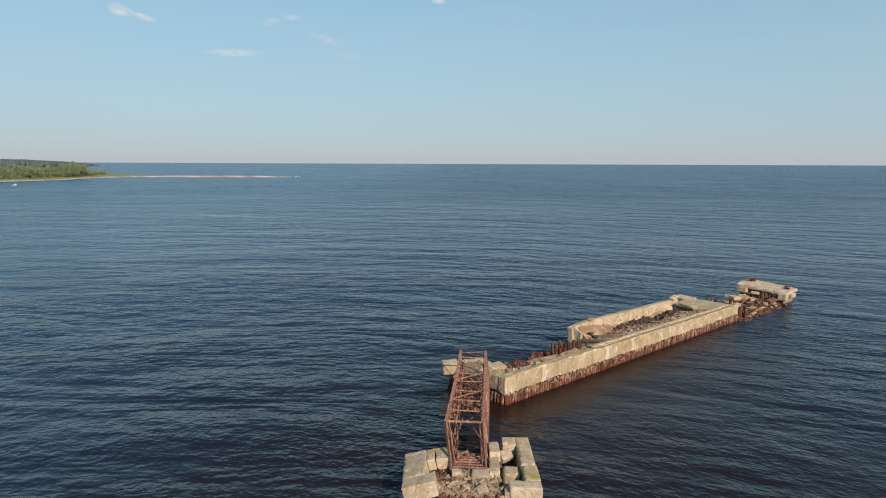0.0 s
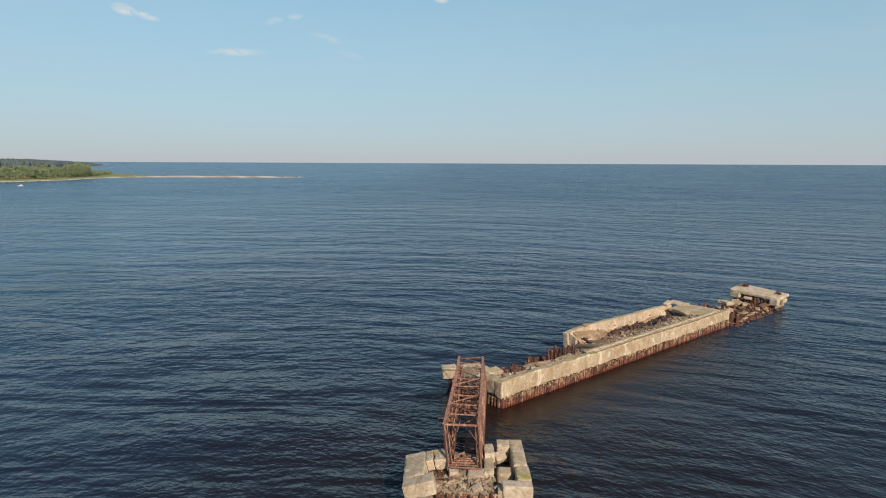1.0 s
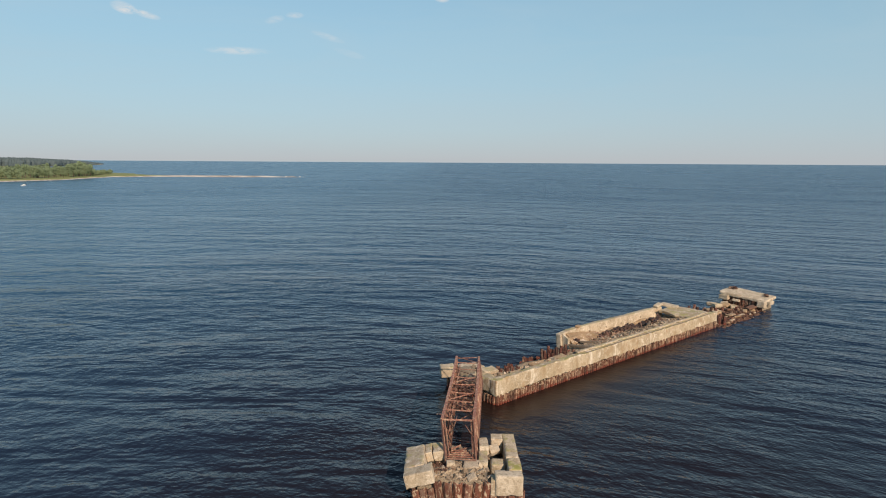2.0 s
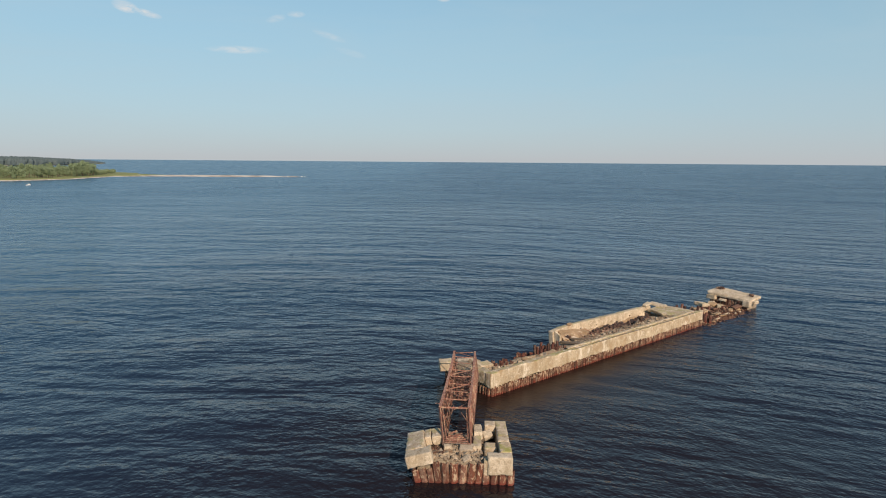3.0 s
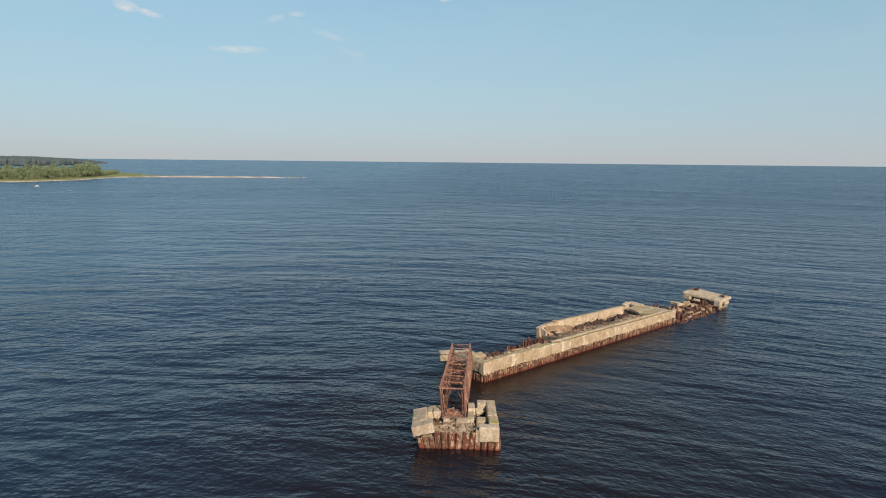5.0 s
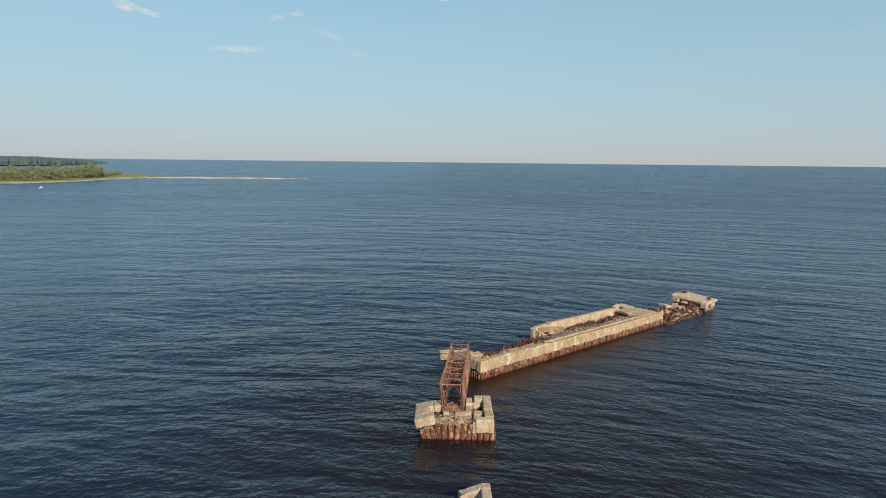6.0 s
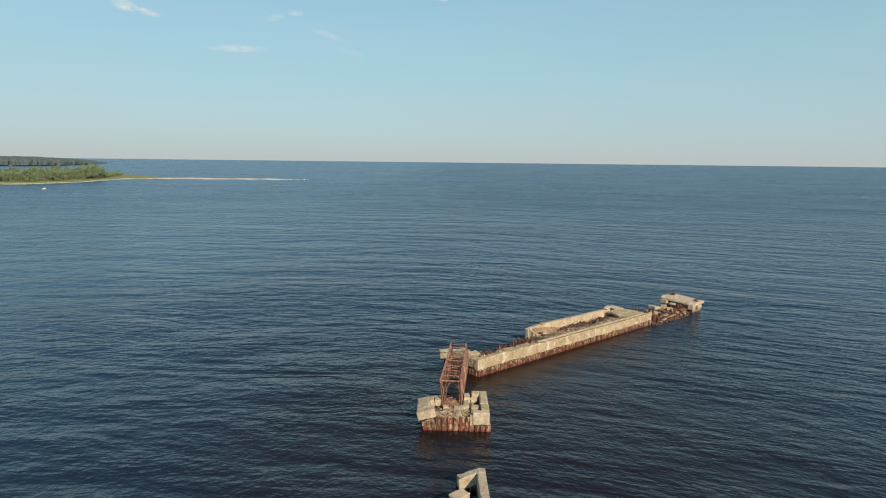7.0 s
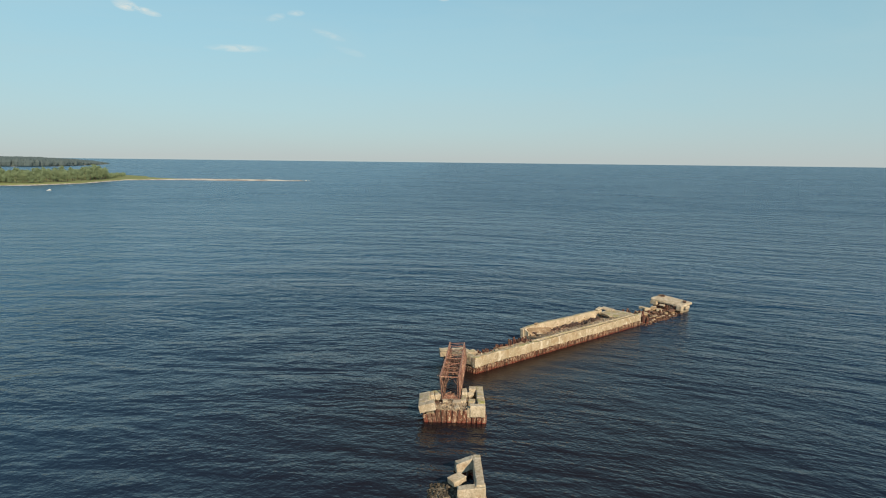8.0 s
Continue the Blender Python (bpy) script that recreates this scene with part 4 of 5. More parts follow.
slab(pose(3.60, 34.95, 0.85, 2, 1, -2), (0.96, 1.05, 1.02), 91, "squarish concrete block standing in the hollow", CONCRETE, G, 0.14, name="concrete_block")
slab(CAISSON @ pose(2.05, 1.75, 1.5, 4, 3, 8), (0.62, 0.5, 0.40), 92, "pale concrete lump beside the bridge foot", PALE_CONCRETE, G, 0.16, name="concrete_lump")
slab(CAISSON @ pose(3.2, 1.7, 1.42, 10, -6, -6), (1.1, 0.8, 0.3), 93, "flat concrete piece leaning on the rubble", RUBBLE, G, 0.16)
slab(CAISSON @ pose(1.25, 0.3, 1.35, 5, 8, 20), (0.55, 0.45, 0.3), 94, "pale concrete lump on the piles' heads", PALE_CONCRETE, G, 0.12, name="concrete_lump")
slab(CAISSON @ pose(3.75, 0.2, 1.3, 20, -35, 10), (0.6, 0.5, 0.3), 95, "small slab sliding off the rubble", RUBBLE, G, 0.12)
timber(CAISSON @ pose(0.9, 1.7, 1.25, 0, -3, 10), 1.7, "dark timber under the broken slab", 0.24, 0.2, "timbers in the caisson")

# ---- the truss footbridge ----
TRUSS = pose(1.60, 35.45, 1.72, 0, 0, -3.9)
bridge = thing("truss_bridge", TRUSS @ pose(0, 0, 0, 0.9, 0, 0), "rusty steel truss footbridge with a collapsed floor", "bridge")
rng = random.Random(31)
SPAN, TALL, HALF, BAYS = 16.0, 2.35, 1.03, 9
step = SPAN / BAYS


def member(a, b, w, h=None, twist=0.0, bow=0.0):
    """A truss bar, thickened by rust scale."""
    return bar(a, b, w * 1.1, (h or w) * 1.1, twist, bow)


def top_x(side, y):
    """The whole frame leans to one side, most at its near end."""
    return side * (HALF + 0.12 - 0.12 * y / SPAN) - (0.38 - 0.26 * y / SPAN)


def bottom_x(side, y):
    """The right-hand chord spreads towards the pier."""
    return side * HALF + (0.20 * y / SPAN if side > 0 else 0.0)


for side in (-1, 1):
    xb, xf = bottom_x(side, 0.0), bottom_x(side, SPAN)
    xa, xz = top_x(side, step), top_x(side, SPAN)
    part("bottom_chord", member((xb, 0, 0.1), (xf, SPAN, 0.1), 0.19, 0.19, 0.0), TRUSS_RUST, bridge)
    part("top_chord", member((xa, step, TALL), (xz, SPAN - 0.3, TALL), 0.18, 0.18, 1.57, 0.06), TRUSS_RUST, bridge)
    part("end_post", member((xb, 0.05, 0.1), (xa, step, TALL), 0.17, 0.17, 0.4), TRUSS_RUST, bridge)
    part("end_post", member((xb - side * 0.22, 0.30, 0.1), (xa - side * 0.18, step + 0.1, TALL - 0.1), 0.10, 0.10, 0.4), TRUSS_RUST, bridge)
    part("end_post", member((xf, SPAN - 0.05, 0.1), (xz, SPAN - 0.3, TALL), 0.10, 0.10, 0.4), TRUSS_RUST, bridge)
    for i in range(1, BAYS):
        y = i * step
        y2, ym = min(y + step, SPAN - 0.3), y + step * 0.5
        low_a, low_b, low_m = (bottom_x(side, q) for q in (y, y2, ym))
        top_a, top_b, top_m = (top_x(side, q) for q in (y, y2, ym))
        part("vertical", member((low_a, y, 0.1), (top_a, y, TALL), 0.10, 0.10, rng.uniform(0, 1.5), rng.uniform(-0.05, 0.05)), TRUSS_RUST, bridge)
        rising = member((low_a, y, 0.1), (top_b, y2, TALL), 0.075, 0.075, 0.3, rng.uniform(-0.06, 0.06))
        falling = member((top_a, y, TALL), (low_b, y2, 0.1), 0.075, 0.075, 0.3, rng.uniform(-0.06, 0.06))
        part("diagonal", rising, TRUSS_RUST, bridge)
        part("diagonal", falling, TRUSS_RUST, bridge)
        part("hanger", member((low_m, ym, 0.1), (top_m, ym, TALL), 0.07, 0.07, rng.uniform(0, 1.5), rng.uniform(-0.06, 0.06)), TRUSS_RUST, bridge)
        for f in (0.25, 0.75):
            yq = y + step * f
            part("hanger", member((bottom_x(side, yq), yq, 0.1), (top_x(side, yq), yq + rng.uniform(-0.12, 0.12), TALL * rng.uniform(0.5, 1.0)), 0.05, 0.05, rng.uniform(0, 1.5), rng.uniform(-0.06, 0.06)), TRUSS_RUST, bridge)
        if side < 0 and i < 7:
            part("diagonal", member((low_a, y, 0.1), ((low_a + top_a) / 2, ym, TALL * 0.5), 0.055, 0.055, 0.7), TRUSS_RUST, bridge)
    part("rail", member(((xb + xa) / 2, step * 0.6, TALL * 0.52), ((xf + xz) / 2, SPAN - 0.2, TALL * 0.5), 0.06, 0.06, 0.2, 0.06), TRUSS_RUST, bridge)
part("portal_strut", member((top_x(-1, step), step, TALL), (top_x(1, step), step, TALL), 0.09), TRUSS_RUST, bridge)
part("portal_strut", member((-HALF - 0.12, SPAN - 0.3, TALL - 0.15), (HALF - 0.12, SPAN - 0.3, TALL), 0.055), TRUSS_RUST, bridge)
part("knee_brace", member((HALF - 0.22, step * 0.6, TALL * 0.62), (0.2, step * 0.9, TALL * 0.88), 0.07), TRUSS_RUST, bridge)
for i in (5, 6, 7, 8):
    y = i * step
    part("floor_beam", member((-HALF, y, 0.16), (HALF, y, 0.16), 0.13, 0.13, 0, rng.uniform(-0.03, 0.03)), TRUSS_RUST, bridge)
for i in (5, 7):
    y = i * step
    a, b = ((-HALF, y, 0.1), (HALF, y + step, 0.1)) if i % 2 else ((HALF, y, 0.1), (-HALF, y + step, 0.1))
    part("floor_brace", member(a, b, 0.09), TRUSS_RUST, bridge)
for i in range(2, BAYS):
    y = i * step
    part("top_strut", member((top_x(-1, y), y, TALL), (top_x(1, y), y, TALL - rng.uniform(0, 0.15)), 0.06, 0.06, 0, rng.uniform(-0.08, 0.02)), TRUSS_RUST, bridge)
    if i in (2, 3, 4, 5, 6, 8):
        y2 = min(y + step, SPAN - 0.3)
        s = 1 if i % 2 else -1
        part("top_brace", member((top_x(-s, y), y, TALL), (top_x(s, y2), y2, TALL), 0.055), TRUSS_RUST, bridge)
for k in range(9):
    y = 1.7 + 1.55 * k
    w = rng.uniform(0.22, 0.42)
    sheet = concrete(w, rng.uniform(0.9, 1.5), 0.03, 300 + k, 0.16, 0.10, 0.12)
    part("floor_sheet", sheet, TRUSS_RUST, bridge, "buckled rusty floor sheet", pose(-HALF + 0.02, y, rng.uniform(0.25, 0.75), rng.uniform(-8, 8), rng.uniform(-75, -35), rng.uniform(-6, 6)))
for k in range(13):
    y = 0.9 + 1.08 * k
    tall = rng.uniform(0.9, 1.9)
    sheet = concrete(0.03, rng.uniform(0.3, 0.75), tall, 340 + k, 0.18, 0.10, 0.10)
    x = top_x(-1, y) * 0.35 - HALF * 0.65 + rng.uniform(0.18, 0.45)
    part("side_sheet", sheet, RUST if k % 3 else TRUSS_RUST, bridge, "torn rusty side sheet", pose(x, y, rng.uniform(0.15, 0.55), rng.uniform(-6, 6), rng.uniform(-14, 16), rng.uniform(-9, 9)))
for side, inset, z, w in ((-1, 0.20, 1.05, 0.075), (-1, 0.30, 1.75, 0.07), (1, 0.16, 1.15, 0.065), (1, 0.14, 1.8, 0.065), (1, 0.17, 0.45, 0.08)):
    lean = (0.38 - 0.12) * z / TALL
    part("side_rail", member((side * HALF - side * inset - lean, step * 0.7, z), (side * HALF - side * inset - lean * 0.4, SPAN - 0.4, z), w, w, 0.3, rng.uniform(-0.08, 0.08)), TRUSS_RUST, bridge)
for side in (-1, 1):
    for i in range(1, 2 * BAYS - 1):
        y = (i + 0.5) * step * 0.5 + rng.uniform(-0.1, 0.1)
        lean = 0.38 - 0.26 * y / SPAN
        part("side_post", member((side * (HALF - 0.16), y, 0.12), (side * (HALF - 0.16) - lean * 0.8, y + rng.uniform(-0.25, 0.25), TALL * rng.uniform(0.62, 0.95)), 0.05, 0.05, rng.uniform(0, 1.5), rng.uniform(-0.06, 0.06)), TRUSS_RUST, bridge)
for y0, x0, y1, x1 in ((5.6, -0.95, 7.4, 0.75), (6.2, 0.85, 8.6, -0.7), (8.8, -0.9, 10.2, 0.9), (9.9, 0.8, 12.2, -0.8), (11.4, -0.9, 13.4, 0.6), (13.0, 0.9, 14.8, -0.6)):
    part("fallen_bar", member((x0, y0, rng.uniform(0.3, 0.6)), (x1, y1, rng.uniform(0.5, 1.1)), 0.07, 0.07, rng.uniform(0, 1.5), rng.uniform(-0.1, 0.1)), TRUSS_RUST, bridge, "bent bar fallen across the floor")
y = 0.05
while y < 1.35:
    part("floor_bar", member((-HALF + 0.05, y, 0.26), (HALF - 0.05, y + rng.uniform(-0.06, 0.06), 0.26), 0.075, 0.06, 0, rng.uniform(-0.02, 0.02)), TRUSS_RUST, bridge)
    y += 0.31
part("floor_bar", member((-HALF + 0.1, 1.25, 0.32), (-0.1, 1.75, 0.45), 0.09), TRUSS_RUST, bridge, "bent loose floor bar")
part("floor_bar", member((-0.5, 1.1, 0.3), (0.5, 1.5, 0.42), 0.08), TRUSS_RUST, bridge, "bent loose floor bar")
y = 9.0
while y < SPAN - 0.1:
    a = rng.uniform(-0.25, 0.25)
    x0, x1 = (-HALF + 0.04, HALF - 0.04) if rng.random() < 0.7 else (-HALF + rng.uniform(0, 0.6), HALF - rng.uniform(0, 0.8))
    part("floor_plank", box(bmesh.new(), (x0, -0.07, 0), (x1, 0.07, 0.05), pose(0, y, 0.26 + rng.uniform(0, 0.06), 0, rng.uniform(-3, 3), rng.uniform(-5, 5))), TRUSS_RUST, bridge)
    y += rng.uniform(0.22, 0.48)
part("hanging_cable", rod([(-HALF + 0.1, 3.6, 0.25), (-0.4, 3.3, 0.12), (0.3, 3.05, 0.08), (HALF - 0.05, 2.9, 0.2)], 0.022), TRUSS_RUST, bridge, "thin sagging cable")
for y, L, dz in ((6.4, 1.1, 0.15), (8.2, 0.9, -0.4), (10.6, 0.7, -0.3)):
    part("bent_bracket", rod([(-HALF - 0.1, y, 0.7), (-HALF - 0.1 - L * 0.6, y - 0.2, 0.75 + dz * 0.4), (-HALF - 0.1 - L, y - 0.3, 0.7 + dz)], 0.03), TRUSS_RUST, bridge, "bent rod sticking out")

# ---- the near caisson ----
NEAR = pose(4.45, 14.6, 0, 0, 0, 1.0)
rng = random.Random(41)
near = thing("caisson", NEAR, "half collapsed concrete caisson with a U-shaped rim", "caisson", "caissons")
part("wall", concrete(0.75, 5.9, 1.3, 101, 0.2, 0.03, 0.08), PALE_CONCRETE, near, "", pose(-0.78, 0.1, 0.92))
part("wall", concrete(1.62, 0.9, 1.1, 102, 0.16, 0.05, 0.18, lambda x, y, z: (x + 0.25 * math.sin(y * 5.0) * max(0.0, 0.5 - x), y + 0.05 * (1.62 - x), z + 0.42 * (x - 1.62))), PALE_CONCRETE, near, "", pose(-2.38, 5.1, 1.12))
part("wall", concrete(2.5, 0.9, 1.25, 103, 0.18, 0.04, 0.16, lambda x, y, z: (x, y, z + 0.10 * (x - 2.5))), PALE_CONCRETE, near, "", pose(-2.45, -0.2, 0.90))
part("fallen_wall", concrete(1.45, 1.1, 0.55, 104, 0.16, 0.05, 0.2), PALE_CONCRETE, near, "wall piece broken off and tipped inwards", pose(-2.62, 1.72, 1.05, 4, -9, 35))
pile_row(near, low, (-2.6, 0.0), (0.0, 0.0), 0.6, rng, 2.0, 0.05)
pile_row(near, low, (-0.03, 0.05), (-0.03, 5.9), 0.6, rng, 2.0, 0.05)
pile_row(near, low, (0.0, 5.95), (-2.6, 5.95), 0.6, rng, 3.0, 0.3)


def near_height(x, y):
    a, b = (x + 2.9) / 2.3, (y - 2.0) / 2.6
    return 0.95 * max(0.0, 1 - a * a) ** 0.7 * max(0.0, 1 - b * b) ** 0.6 - 0.25 + noise.noise(Vector((x, y, 4))) * 0.15


part("fill", surface("fill", -6.8, -0.3, -1.2, 5.6, 36, 36, near_height, FILL), FILL, near)
spots = []
for _ in range(900):
    x, y = rng.uniform(-5.2, -0.9), rng.uniform(-0.6, 4.5)
    z = near_height(x, y)
    if z > -0.15:
        s = 0.10 + 0.26 * rng.random() ** 2.5
        spots.append((x, y, z + s * 0.15, s))
solo("rubble", heap("rubble", spots, WET_STONE, rng), WET_STONE, NEAR, "dark wet stones heaped beside the caisson", "rubble", kind="stuff")

# ---- the wooded shore, the sandy spit and the far headland ----
rng = random.Random(53)
EDGE = ((-620, 555), (-470, 560), (-403, 577), (-386, 625), (-388, 690), (-392, 735), (-355, 757), (-260, 762), (-186, 772))
BACK = ((-182, 777), (-255, 773), (-330, 773), (-378, 790), (-420, 850), (-520, 930), (-640, 960))


def inside(x, y, ring):
    hit = False
    for (ax, ay), (bx, by) in zip(ring, ring[1:] + ring[:1]):
        if (ay > y) != (by > y) and x < (bx - ax) * (y - ay) / (by - ay) + ax:
            hit = not hit
    return hit


def shore_mesh(name, ring, height, mat, rise, cell):
    """Low land as one sheet of even cells: it climbs from under water to its height within rise metres of the waterline."""
    ax, ay = np.array(ring, float), np.roll(np.array(ring, float), -1, 0)
    xs = np.arange(ax[:, 0].min() - 3 * cell, ax[:, 0].max() + 3 * cell, cell)
    ys = np.arange(ax[:, 1].min() - 3 * cell, ax[:, 1].max() + 3 * cell, cell)
    vs, zs = [], {}
    for i, x in enumerate(xs):
        for j, y in enumerate(ys):
            w = noise.noise(Vector((x, y, 0)) * 0.03) * 5
            q = np.array((x + w, y + w))
            d = ay - ax
            f = (((q - ax) * d).sum(1) / (d * d).sum(1)).clip(0, 1)[:, None]
            dist = np.sqrt((((ax + d * f) - q) ** 2).sum(1)).min() * (1 if inside(x + w, y + w, ring) else -1)
            bump = noise.noise(Vector((x, y, 3)) * 0.08) * 0.3
            zs[i, j] = max(-1.2, min(height, dist * height / rise)) + (bump if dist > rise * 0.5 else 0)
    keep, fs = {}, []
    for i in range(len(xs) - 1):
        for j in range(len(ys) - 1):
            four = ((i, j), (i + 1, j), (i + 1, j + 1), (i, j + 1))
            if max(zs[k] for k in four) > -1.1:
                for k in four:
                    if k not in keep:
                        keep[k] = len(vs)
                        vs.append((xs[k[0]], ys[k[1]], zs[k]))
                fs.append([keep[k] for k in four])
    me = bpy.data.meshes.new(name)
    me.from_pydata(vs, [], fs)
    me.materials.append(mat)
    me.shade_smooth()
    return me


land = new("ground", shore_mesh("ground", list(EDGE) + list(BACK), 1.6, SHORE, 3.6, 3.5))
tagged(land, "low sandy shore with grass running out into a spit", "shore", kind="structure")


def crown_mesh(seed, tall, wide, clumps=330):
    """A ragged crown of many small leaf clumps round a few limbs."""
    r = random.Random(seed)
    vs, fs = [], []
    lobes = [(r.uniform(-0.45, 0.45) * wide, r.uniform(-0.45, 0.45) * wide, tall * r.uniform(0.3, 0.9), wide * r.uniform(0.35, 0.6)) for _ in range(9)]
    lobes.append((0, 0, tall * 0.88, wide * 0.34))
    for _ in range(clumps):
        lx, ly, lz, lr = r.choice(lobes)
        d = Vector((r.gauss(0, 1), r.gauss(0, 1), r.gauss(0, 1))).normalized() * lr * r.uniform(0.55, 1.05)
        c = Vector((lx, ly, lz)) + Vector((d.x, d.y, d.z * 1.2))
        if c.z < 0.7:
            continue
        s = r.uniform(0.35, 0.8)
        e = d.to_track_quat("Z", "Y").to_matrix() @ Euler((r.gauss(0, 0.45), r.gauss(0, 0.45), r.uniform(0, 6))).to_matrix()
        b = len(vs)
        for q in ((1, 0, 0.2), (-0.6, 0.8, -0.2), (-0.5, -0.8, 0.1), (0.1, 0.1, 0.7)):
            vs.append(tuple(c + e @ Vector(q) * s))
        fs += [(b, b + 1, b + 3), (b + 1, b + 2, b + 3), (b + 2, b, b + 3), (b, b + 2, b + 1)]
    me = bpy.data.meshes.new("crown")
    me.from_pydata(vs, [], fs)
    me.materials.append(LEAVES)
    return me


def trunk_bm(tall, seed):
    r = random.Random(seed)
    bm = bmesh.new()
    rings = []
    for f, rad in ((0, 0.28), (0.3, 0.2), (0.65, 0.13), (0.92, 0.04)):
        rings.append([bm.verts.new((math.cos(k * math.tau / 6) * rad + 0.3 * f * math.sin(seed), math.sin(k * math.tau / 6) * rad, f * tall - (0.4 if f == 0 else 0))) for k in range(6)])
    for a, b in zip(rings, rings[1:]):
        for k in range(6):
            bm.faces.new([a[k], a[(k + 1) % 6], b[(k + 1) % 6], b[k]])
    for _ in range(6):
        z, a = tall * r.uniform(0.3, 0.75), r.uniform(0, 6.3)
        L = tall * r.uniform(0.15, 0.28)
        base = Vector((0.2 * math.sin(seed) * z / tall, 0, z))
        tip = base + Vector((math.cos(a) * L, math.sin(a) * L, L * 0.7))
        s = Vector((-math.sin(a), math.cos(a), 0)) * 0.06
        u3 = Vector((0, 0, 0.07))
        tri = [bm.verts.new(base + s), bm.verts.new(base - s), bm.verts.new(base + u3), bm.verts.new(tip)]
        for f in ((0, 1, 3), (1, 2, 3), (2, 0, 3)):
            bm.faces.new([tri[i] for i in f])
    return bm


SORTS = []
for i, (tall, wide, word) in enumerate(((13.5, 3.6, "tall leafy shore tree with a ragged crown"), (11.0, 4.2, "broad leafy shore tree at the sandy edge"), (15.0, 3.8, "tall slender leafy tree above the others"), (8.0, 3.8, "low bushy shore tree near the spit"))):
    t = thing("tree", pose(-400 - 4 * i, 700, 1.4), word, "tree", "trees on the shore")
    part("trunk", trunk_bm(tall, i), BARK, t)
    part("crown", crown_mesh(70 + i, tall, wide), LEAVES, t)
    SORTS.append(t)


WOOD = [(-620, 590), (-470, 585), (-414, 596), (-398, 636), (-400, 690), (-404, 730), (-402, 745), (-412, 765), (-425, 800), (-450, 850), (-520, 900), (-620, 930)]
count = 0
while count < 290:
    near_edge = rng.random() < 0.62
    x, y = rng.uniform(-560, -394), rng.uniform(578, 830)
    if x < -0.72 * (y + 40) - 30 or not inside(x, y, WOOD):
        continue
    if near_edge and inside(x + 22, y, WOOD) and inside(x + 8, y - 18, WOOD):
        continue
    away = -x / y
    clump = noise.noise(Vector((x, y, 0)) * 0.035) * 0.5
    if away < 0.562:
        sort, k = SORTS[3], rng.uniform(0.55, 0.85)
    elif away < 0.592:
        sort, k = rng.choice((SORTS[0], SORTS[2])), rng.uniform(0.85, 1.12)
    else:
        sort, k = rng.choice(SORTS[:3]), max(0.45, rng.uniform(0.55, 0.85) + clump * 0.6)
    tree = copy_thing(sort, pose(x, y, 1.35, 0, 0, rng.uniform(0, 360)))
    tree.scale = (k * 1.15, k * 1.15, k * rng.uniform(0.85, 1.1))
    count += 1

HEAD = [(-1750, 1480), (-1180, 1470), (-1010, 1500), (-985, 1600), (-1040, 1830), (-1105, 2050), (-1400, 2300), (-1900, 2300)]
far_land = new("ground", shore_mesh("ground", HEAD, 2.5, SHORE, 20.0, 16.0))
tagged(far_land, "low far headland under dark forest", "headland", kind="structure")
vs, fs = [], []
for _ in range(9000):
    x, y = rng.uniform(-1750, -970), 1480 + 770 * rng.random() ** 1.5
    if not inside(x, y, HEAD) or x < -0.75 * y - 60:
        continue
    dist = min(1.0, max(0.0, (-x / y - 0.545) / 0.11))
    tall = (5 + 15 * dist ** 0.7) * (1 + 0.16 * noise.noise(Vector((x, y, 0)) * 0.012)) * rng.uniform(0.84, 1.04)
    r = rng.uniform(5.0, 9.0) * min(1.0, 0.45 + 0.06 * tall / 2)
    b = len(vs)
    k = 6
    a0 = rng.uniform(0, 6)
    for z, q in ((1.5, 0.9), (tall * 0.55, 1.0), (tall * 0.86, 0.62)):
        for j in range(k):
            w = rng.uniform(0.75, 1.2)
            vs.append((x + math.cos(a0 + j * math.tau / k) * r * q * w, y + math.sin(a0 + j * math.tau / k) * r * q * w, z * rng.uniform(0.93, 1.07)))
    vs.append((x, y, tall))
    for ring_i in (0, k):
        for j in range(k):
            j2 = (j + 1) % k
            fs.append((b + ring_i + j, b + ring_i + j2, b + ring_i + k + j2, b + ring_i + k + j))
    for j in range(k):
        fs.append((b + 2 * k + j, b + 2 * k + (j + 1) % k, b + 3 * k))
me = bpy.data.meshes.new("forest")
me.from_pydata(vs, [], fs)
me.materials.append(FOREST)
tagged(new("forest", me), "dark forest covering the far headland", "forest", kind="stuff")


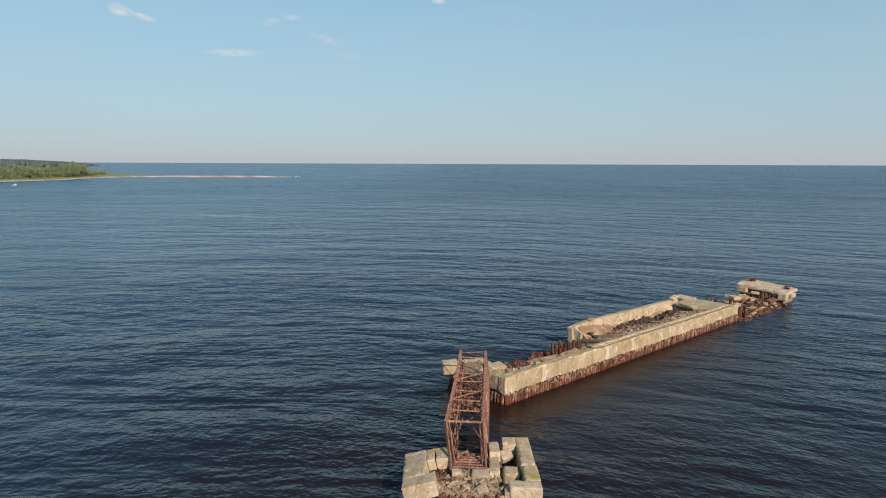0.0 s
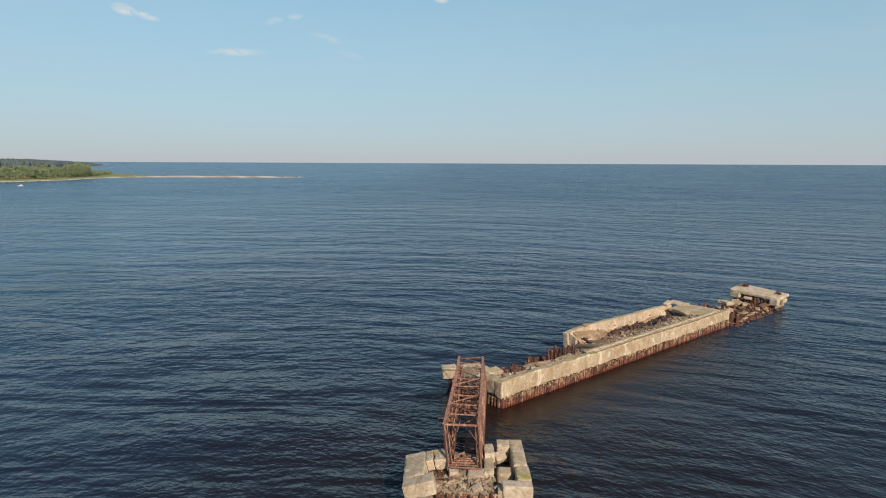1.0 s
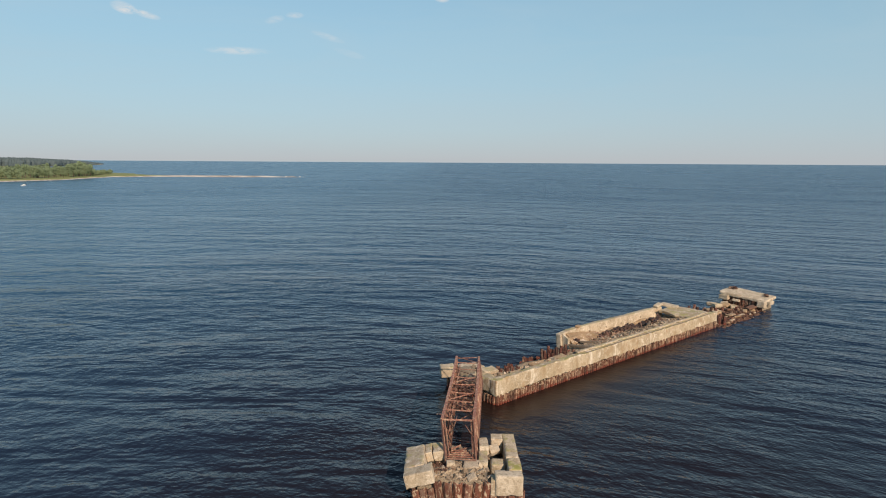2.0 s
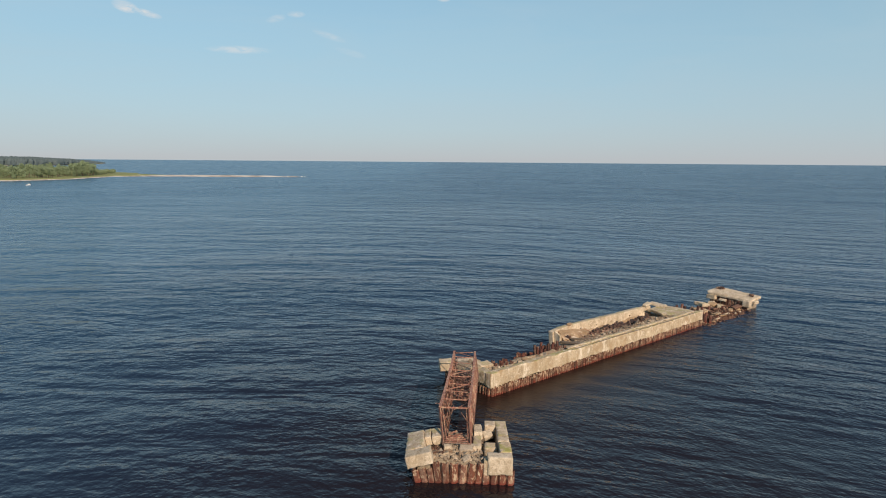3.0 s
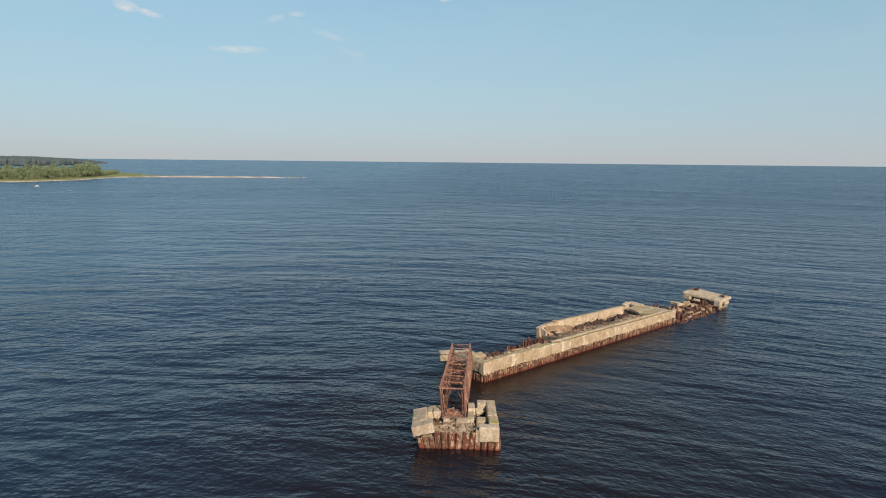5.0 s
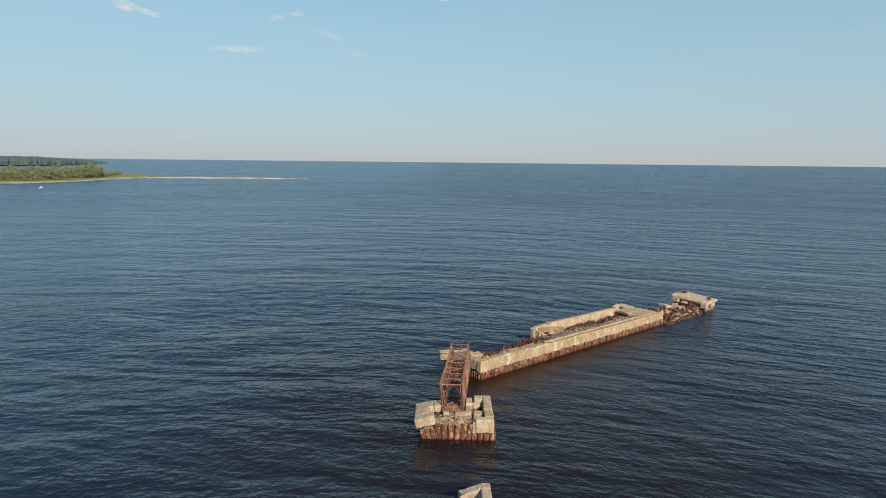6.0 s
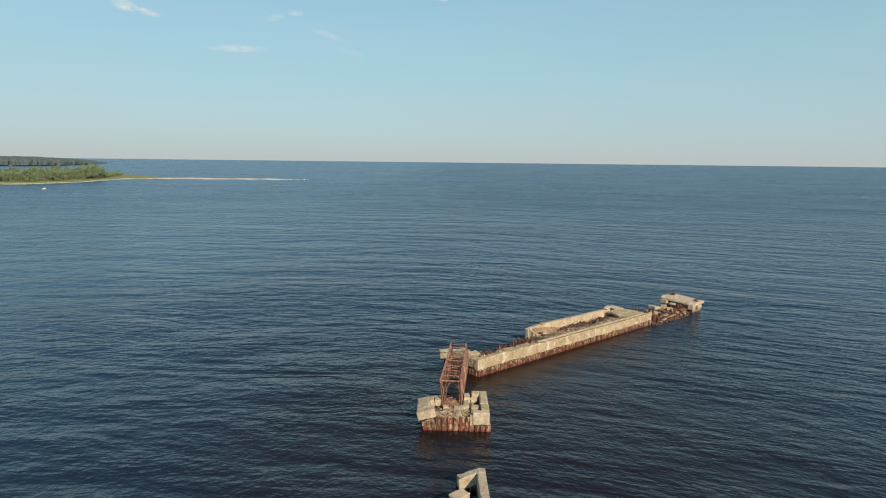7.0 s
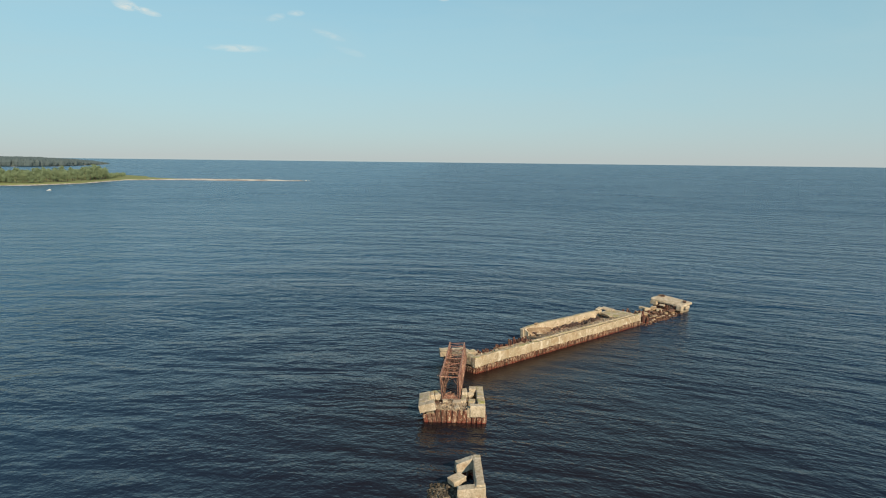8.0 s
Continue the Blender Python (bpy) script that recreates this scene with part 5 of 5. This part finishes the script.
def boulder(m, s, seed, label):
    bm = bmesh.new()
    bmesh.ops.create_icosphere(bm, subdivisions=2, radius=s)
    for v in bm.verts:
        v.co *= 1 + 0.35 * noise.noise(v.co * (1.3 / s) + Vector((seed, 0, 0)))
        v.co.z *= 0.55
    solo("boulder", bm, BOULDER, m @ Matrix.Diagonal((0.62, 0.62, 0.62, 1)), label, "boulder", "boulders on the spit")


for i, (x, y, s) in enumerate(((-374, 762, 3.2), (-369, 764, 2.6), (-352, 764, 1.2), (-300, 767, 1.4), (-264, 770, 3.2), (-258, 771, 2.6), (-246, 771, 1.3), (-225, 772, 1.9), (-219, 772, 1.2), (-196, 774, 1.6), (-190, 775, 1.2), (-180, 777, 2.2), (-176, 778, 1.3))):
    boulder(pose(x, y, 0.9 if x < -192 else 0.3, 0, 0, 40 * i), s, i * 3.0, "pale rounded boulder on the sandy spit")

# ---- a moored motor boat off the shore ----
boat = thing("motor_boat", pose(-334, 495, 0, 0, 0, 72) @ Matrix.Diagonal((0.72, 0.72, 0.72, 1)), "small white motor boat moored off the shore", "boat")
bm = bmesh.new()
rings = []
for f in (0, 0.2, 0.45, 0.7, 0.88, 1.0):
    half = 1.0 * (1 - f ** 3) * (0.85 + 0.15 * min(1, f * 5)) + 0.02
    L = -2.8 + 5.8 * f
    rings.append([bm.verts.new((L, s * half * w, z + 0.25 * f * f * (z > 0))) for s, w, z in ((-1, 0.45, -0.3), (-1, 0.9, 0.1), (-1, 1.0, 0.75), (1, 1.0, 0.75), (1, 0.9, 0.1), (1, 0.45, -0.3))])
for a, b in zip(rings, rings[1:]):
    for k in range(6):
        bm.faces.new([a[k], a[(k + 1) % 6], b[(k + 1) % 6], b[k]])
bm.faces.new(rings[0][::-1])
bm.faces.new(rings[-1])
part("hull", bm, BOAT_WHITE, boat)
cabin = part("cabin", concrete(1.9, 1.3, 0.9, 7, 0.5, 0.0, 0.06), BOAT_WHITE, boat, "", pose(-0.4, -0.65, 0.75))
part("windscreen", box(bmesh.new(), (-0.03, -0.55, 0), (0.03, 0.55, 0.45), pose(1.95, 0.65, 0.30, 0, -25, 0)), BOAT_DARK, cabin, "dark cabin window")
part("outboard_motor", concrete(0.4, 0.4, 0.9, 8, 0.2, 0.0, 0.05), BOAT_DARK, boat, "dark outboard motor", pose(-3.15, -0.2, 0.1))
